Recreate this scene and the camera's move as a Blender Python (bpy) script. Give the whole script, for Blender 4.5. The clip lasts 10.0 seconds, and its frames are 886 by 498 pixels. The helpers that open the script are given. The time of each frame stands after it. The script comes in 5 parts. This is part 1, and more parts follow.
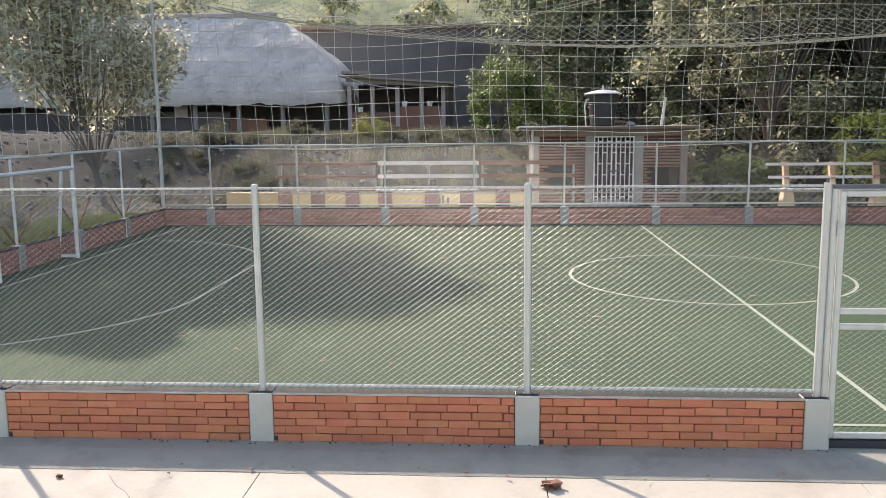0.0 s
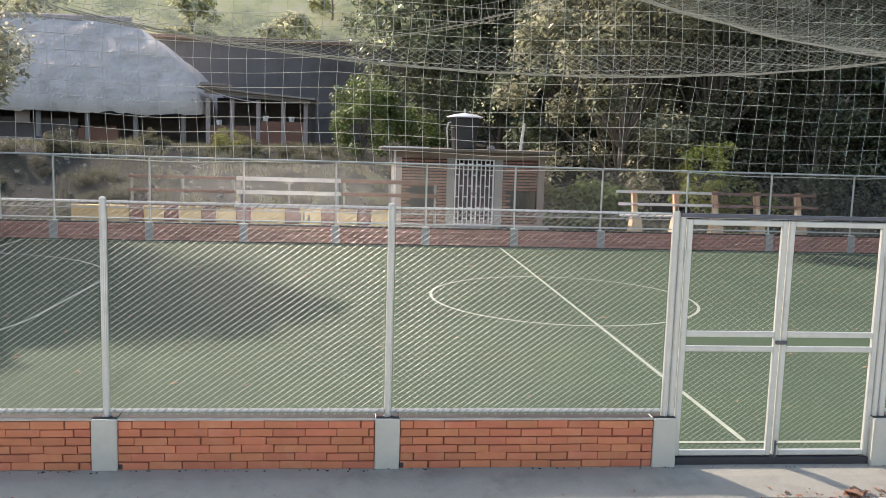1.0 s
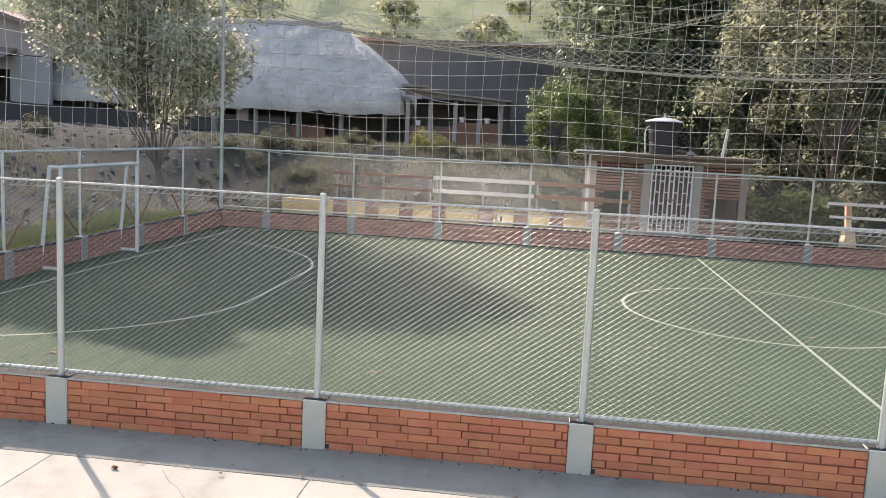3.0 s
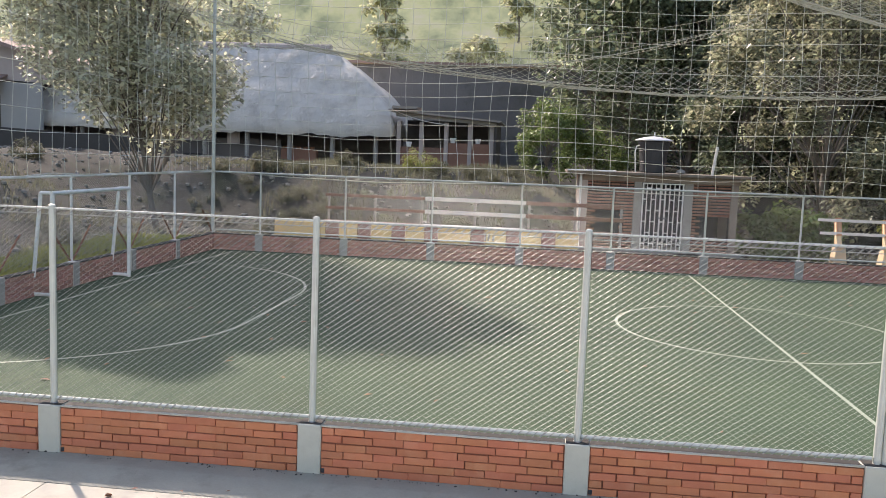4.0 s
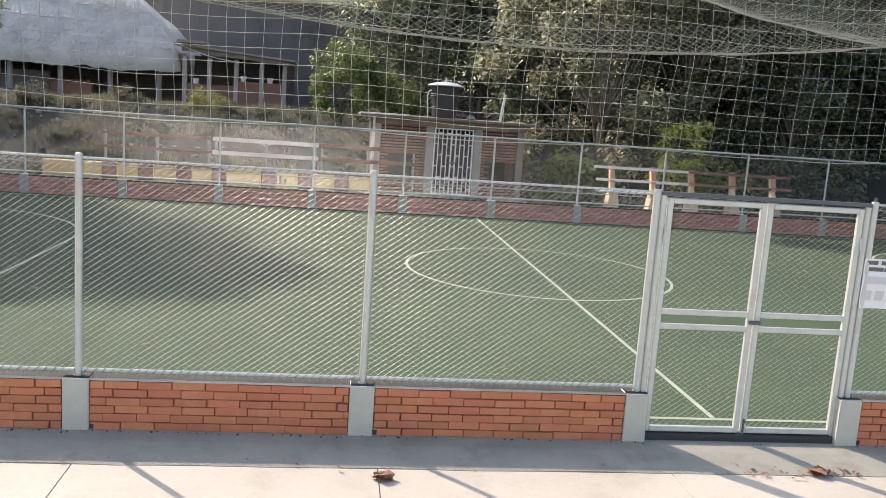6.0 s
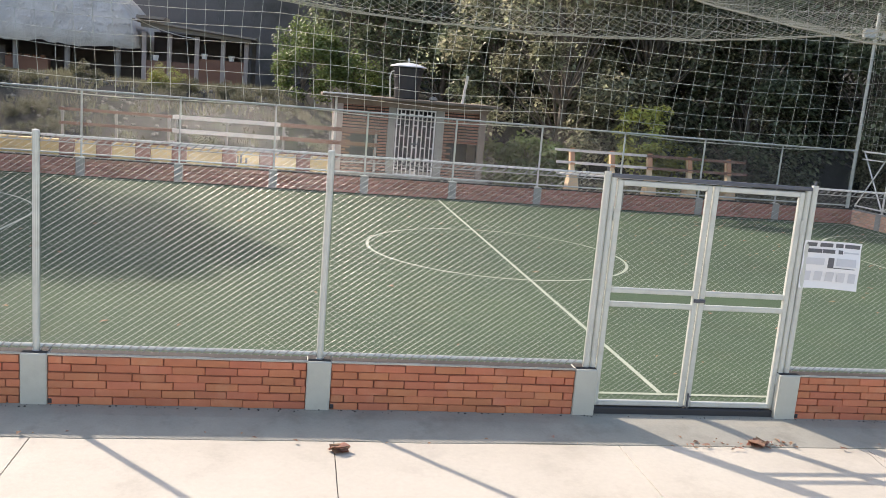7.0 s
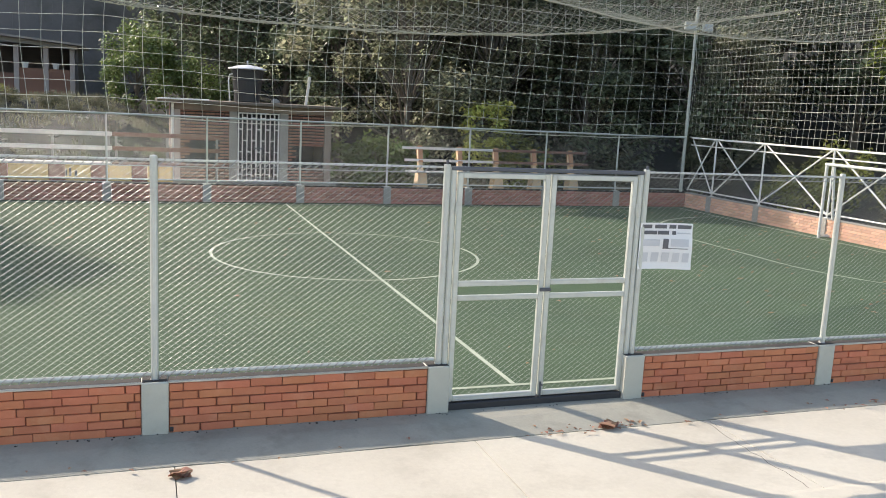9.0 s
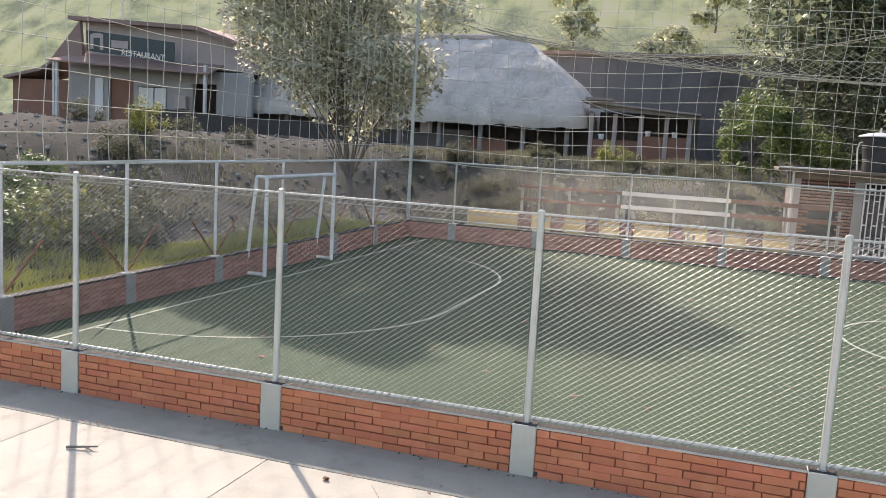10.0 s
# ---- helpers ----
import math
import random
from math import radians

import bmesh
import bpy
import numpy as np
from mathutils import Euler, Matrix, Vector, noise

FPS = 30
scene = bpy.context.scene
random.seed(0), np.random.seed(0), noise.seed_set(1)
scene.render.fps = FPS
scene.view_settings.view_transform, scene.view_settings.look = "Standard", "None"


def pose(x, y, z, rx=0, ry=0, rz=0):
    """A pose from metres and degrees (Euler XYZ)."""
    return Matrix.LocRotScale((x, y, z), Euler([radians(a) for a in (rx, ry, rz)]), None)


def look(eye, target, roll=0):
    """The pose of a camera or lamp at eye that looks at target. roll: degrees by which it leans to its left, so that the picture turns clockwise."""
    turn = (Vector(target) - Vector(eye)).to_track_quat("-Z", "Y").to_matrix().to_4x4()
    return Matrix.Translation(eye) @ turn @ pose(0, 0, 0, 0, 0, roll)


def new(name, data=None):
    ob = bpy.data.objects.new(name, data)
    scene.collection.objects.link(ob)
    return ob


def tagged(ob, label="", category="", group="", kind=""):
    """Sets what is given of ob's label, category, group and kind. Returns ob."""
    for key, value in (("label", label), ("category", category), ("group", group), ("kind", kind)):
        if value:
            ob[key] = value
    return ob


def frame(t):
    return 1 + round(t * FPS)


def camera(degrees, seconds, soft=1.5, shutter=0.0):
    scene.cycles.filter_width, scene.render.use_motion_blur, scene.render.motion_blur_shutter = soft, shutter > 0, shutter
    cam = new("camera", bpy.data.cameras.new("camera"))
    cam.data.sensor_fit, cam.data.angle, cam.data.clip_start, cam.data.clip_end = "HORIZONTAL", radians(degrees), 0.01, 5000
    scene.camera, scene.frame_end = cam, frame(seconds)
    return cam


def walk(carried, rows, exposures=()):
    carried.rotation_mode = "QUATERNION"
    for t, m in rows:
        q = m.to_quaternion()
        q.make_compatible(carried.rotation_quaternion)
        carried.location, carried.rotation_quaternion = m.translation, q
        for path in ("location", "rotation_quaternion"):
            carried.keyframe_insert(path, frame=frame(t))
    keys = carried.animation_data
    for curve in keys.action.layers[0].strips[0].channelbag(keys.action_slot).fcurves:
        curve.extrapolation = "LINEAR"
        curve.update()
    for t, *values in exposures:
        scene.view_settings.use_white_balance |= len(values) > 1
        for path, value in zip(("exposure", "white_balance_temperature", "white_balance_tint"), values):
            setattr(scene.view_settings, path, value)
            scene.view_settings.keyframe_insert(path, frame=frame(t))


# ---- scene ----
cam = camera(54.97, 10.0, soft=0.9)
PATH = [
    (0, (0.008, -6.428, 2.527), (-0.129, -4.455, 2.231), -0.6),
    (0.5, (0.02, -6.367, 2.538), (0.088, -4.383, 2.293), 0.5),
    (1, (-0.014, -6.356, 2.53), (0.176, -4.381, 2.281), 1.7),
    (1.5, (-0.017, -6.336, 2.529), (0.179, -4.361, 2.283), 1.9),
    (2, (-0.066, -6.368, 2.523), (0.072, -4.384, 2.304), 5),
    (2.5, (-0.142, -6.321, 2.513), (-0.229, -4.339, 2.259), 4.6),
    (2.7, (-0.136, -6.391, 2.542), (-0.32, -4.417, 2.278), 4),
    (3.8, (-0.167, -6.457, 2.555), (-0.447, -4.49, 2.326), 2.2),
    (4, (-0.151, -6.446, 2.561), (-0.378, -4.471, 2.347), 2.2),
    (4.5, (-0.144, -6.377, 2.544), (-0.134, -4.391, 2.309), 2.5),
    (5, (-0.143, -6.403, 2.55), (-0.041, -4.422, 2.297), 2.7),
    (5.5, (-0.12, -6.355, 2.55), (0.007, -4.384, 2.24), 3.2),
    (6, (-0.059, -6.327, 2.531), (0.194, -4.369, 2.213), 4),
    (6.2, (-0.07, -6.35, 2.557), (0.227, -4.398, 2.234), 5.2),
    (7.3, (-0.009, -6.547, 2.537), (0.387, -4.621, 2.172), 3.8),
    (7.5, (-0.009, -6.571, 2.556), (0.561, -4.688, 2.2), 3.3),
    (8, (0.119, -6.449, 2.535), (1.014, -4.69, 2.207), 2.7),
    (8.2, (0.128, -6.487, 2.529), (1.092, -4.764, 2.212), 2.8),
    (8.5, (0.172, -6.492, 2.526), (1.118, -4.757, 2.215), 3.2),
    (9, (0.146, -6.329, 2.499), (0.807, -4.47, 2.17), 2.9),
    (9.5, (-0.252, -6.278, 2.451), (-0.126, -4.305, 2.147), 4.2),
    (9.7, (-0.36, -6.366, 2.511), (-0.552, -4.399, 2.201), 5.1),
    (9.8, (-0.422, -6.34, 2.521), (-0.783, -4.397, 2.223), 4.6),
    (10, (-0.565, -6.228, 2.537), (-1.195, -4.347, 2.284), 3.3),
]
walk(cam, [(t, look(eye, target, roll)) for t, eye, target, roll in PATH],
     exposures=((0, 1.0, 6930, 20), (6.5, 1.0, 6930, 20), (8.2, 0.92, 6780, 15), (9.2, 0.92, 6780, 14), (10, 0.96, 6950, 20)))

# ---- world and light ----
SUN_AZ = math.atan2(-0.66, 0.75)      # the sun stands beyond the far left corner of the pitch
SUN_EL = radians(35)
world = bpy.data.worlds.new("world")
scene.world = world
world.use_nodes = True
wn = world.node_tree
sky = wn.nodes.new("ShaderNodeTexSky")
sky.sky_type = "NISHITA"
sky.sun_disc = False
sky.sun_elevation = SUN_EL
sky.sun_rotation = SUN_AZ
sky.air_density = 1.2
sky.dust_density = 1.7
wn.nodes["Background"].inputs["Strength"].default_value = 0.15
wn.links.new(sky.outputs[0], wn.nodes["Background"].inputs["Color"])
sun_data = bpy.data.lights.new("sun", "SUN")
sun_data.energy = 3.3
sun_data.angle = radians(0.6)
sun_data.color = (1.0, 0.925, 0.82)
sun = new("sun", sun_data)
to_sun = Vector((math.sin(SUN_AZ) * math.cos(SUN_EL), math.cos(SUN_AZ) * math.cos(SUN_EL), math.sin(SUN_EL)))
sun.matrix_world = look(to_sun * 60, (0, 0, 0))


# ---- materials ----
def mat(name, color, color2=None, rough=0.8, metal=0.0, scale=8.0, fine=120.0, bump=0.2, bump_d=0.01,
        vary=0.0, island=False, stain=0.0, stain_scale=1.2, stain_col=(0.05, 0.05, 0.05), trans=0.0, spec=0.5):
    """Two colours mixed by a coarse and a fine noise, with stains, relief and a spread from piece to piece."""
    m = bpy.data.materials.new(name)
    m.use_nodes = True
    nt = m.node_tree
    b = nt.nodes["Principled BSDF"]
    b.inputs["Roughness"].default_value = rough
    b.inputs["Metallic"].default_value = metal
    b.inputs["Specular IOR Level"].default_value = spec
    color2 = color2 or tuple(c * 0.72 for c in color)
    tc = nt.nodes.new("ShaderNodeTexCoord")
    geo = nt.nodes.new("ShaderNodeNewGeometry")
    src = geo.outputs["Position"]

    def noise_tex(sc, detail, rough_n=0.6):
        n = nt.nodes.new("ShaderNodeTexNoise")
        n.inputs["Scale"].default_value = sc
        n.inputs["Detail"].default_value = detail
        n.inputs["Roughness"].default_value = rough_n
        nt.links.new(src, n.inputs["Vector"])
        return n

    n1, n2 = noise_tex(scale, 6), noise_tex(fine, 3)
    mix = nt.nodes.new("ShaderNodeMix")
    mix.data_type = "RGBA"
    mix.inputs["A"].default_value = (*color, 1)
    mix.inputs["B"].default_value = (*color2, 1)
    add = nt.nodes.new("ShaderNodeMath")
    add.operation = "MULTIPLY_ADD"
    add.inputs[1].default_value = 0.5
    nt.links.new(n2.outputs["Fac"], add.inputs[0])
    half = nt.nodes.new("ShaderNodeMath")
    half.operation = "MULTIPLY_ADD"
    half.inputs[1].default_value = 1.3
    half.inputs[2].default_value = -0.4
    nt.links.new(n1.outputs["Fac"], half.inputs[0])
    nt.links.new(half.outputs[0], add.inputs[2])
    cl = nt.nodes.new("ShaderNodeMath")
    cl.operation = "ADD"
    cl.use_clamp = True
    cl.inputs[1].default_value = -0.25
    nt.links.new(add.outputs[0], cl.inputs[0])
    nt.links.new(cl.outputs[0], mix.inputs["Factor"])
    out = mix.outputs["Result"]
    if stain:
        n3 = noise_tex(stain_scale, 8, 0.7)
        ramp = nt.nodes.new("ShaderNodeValToRGB")
        ramp.color_ramp.elements[0].position = 0.52
        ramp.color_ramp.elements[1].position = 0.72
        nt.links.new(n3.outputs["Fac"], ramp.inputs["Fac"])
        mul = nt.nodes.new("ShaderNodeMath")
        mul.operation = "MULTIPLY"
        mul.inputs[1].default_value = stain
        nt.links.new(ramp.outputs["Color"], mul.inputs[0])
        mx = nt.nodes.new("ShaderNodeMix")
        mx.data_type = "RGBA"
        mx.inputs["B"].default_value = (*stain_col, 1)
        nt.links.new(out, mx.inputs["A"])
        nt.links.new(mul.outputs[0], mx.inputs["Factor"])
        out = mx.outputs["Result"]
    if vary:
        if island:
            rnd = geo.outputs["Random Per Island"]
        else:
            rnd = nt.nodes.new("ShaderNodeObjectInfo").outputs["Random"]
        hsv = nt.nodes.new("ShaderNodeHueSaturation")
        mr = nt.nodes.new("ShaderNodeMapRange")
        mr.inputs["To Min"].default_value = 1 - vary
        mr.inputs["To Max"].default_value = 1 + vary
        nt.links.new(rnd, mr.inputs["Value"])
        nt.links.new(mr.outputs[0], hsv.inputs["Value"])
        mh = nt.nodes.new("ShaderNodeMapRange")
        mh.inputs["To Min"].default_value = 0.5 - vary * 0.05
        mh.inputs["To Max"].default_value = 0.5 + vary * 0.05
        wn2 = nt.nodes.new("ShaderNodeTexWhiteNoise")
        wn2.noise_dimensions = "1D"
        nt.links.new(rnd, wn2.inputs["W"])
        nt.links.new(wn2.outputs["Value"], mh.inputs["Value"])
        nt.links.new(mh.outputs[0], hsv.inputs["Hue"])
        nt.links.new(out, hsv.inputs["Color"])
        out = hsv.outputs["Color"]
    nt.links.new(out, b.inputs["Base Color"])
    if bump:
        bp = nt.nodes.new("ShaderNodeBump")
        bp.inputs["Strength"].default_value = bump
        bp.inputs["Distance"].default_value = bump_d
        nt.links.new(add.outputs[0], bp.inputs["Height"])
        nt.links.new(bp.outputs[0], b.inputs["Normal"])
    if trans:
        tr = nt.nodes.new("ShaderNodeBsdfTranslucent")
        nt.links.new(out, tr.inputs["Color"])
        ms = nt.nodes.new("ShaderNodeMixShader")
        ms.inputs[0].default_value = trans
        nt.links.new(b.outputs[0], ms.inputs[1])
        nt.links.new(tr.outputs[0], ms.inputs[2])
        nt.links.new(ms.outputs[0], nt.nodes["Material Output"].inputs["Surface"])
    return m


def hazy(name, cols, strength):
    """Far distance, bright air painted in: blotches of several colours, pale and faintly glowing."""
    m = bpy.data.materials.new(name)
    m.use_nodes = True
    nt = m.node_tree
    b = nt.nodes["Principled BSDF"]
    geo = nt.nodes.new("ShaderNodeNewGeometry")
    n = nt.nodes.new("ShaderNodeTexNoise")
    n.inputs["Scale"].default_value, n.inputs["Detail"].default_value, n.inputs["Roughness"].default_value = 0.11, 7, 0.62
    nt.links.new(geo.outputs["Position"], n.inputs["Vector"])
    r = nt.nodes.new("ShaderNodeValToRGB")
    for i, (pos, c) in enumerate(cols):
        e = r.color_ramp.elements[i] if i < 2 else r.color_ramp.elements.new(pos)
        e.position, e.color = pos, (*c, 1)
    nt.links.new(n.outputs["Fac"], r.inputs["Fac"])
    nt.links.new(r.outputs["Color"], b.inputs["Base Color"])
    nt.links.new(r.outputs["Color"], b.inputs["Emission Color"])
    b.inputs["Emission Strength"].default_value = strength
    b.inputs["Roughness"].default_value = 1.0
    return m


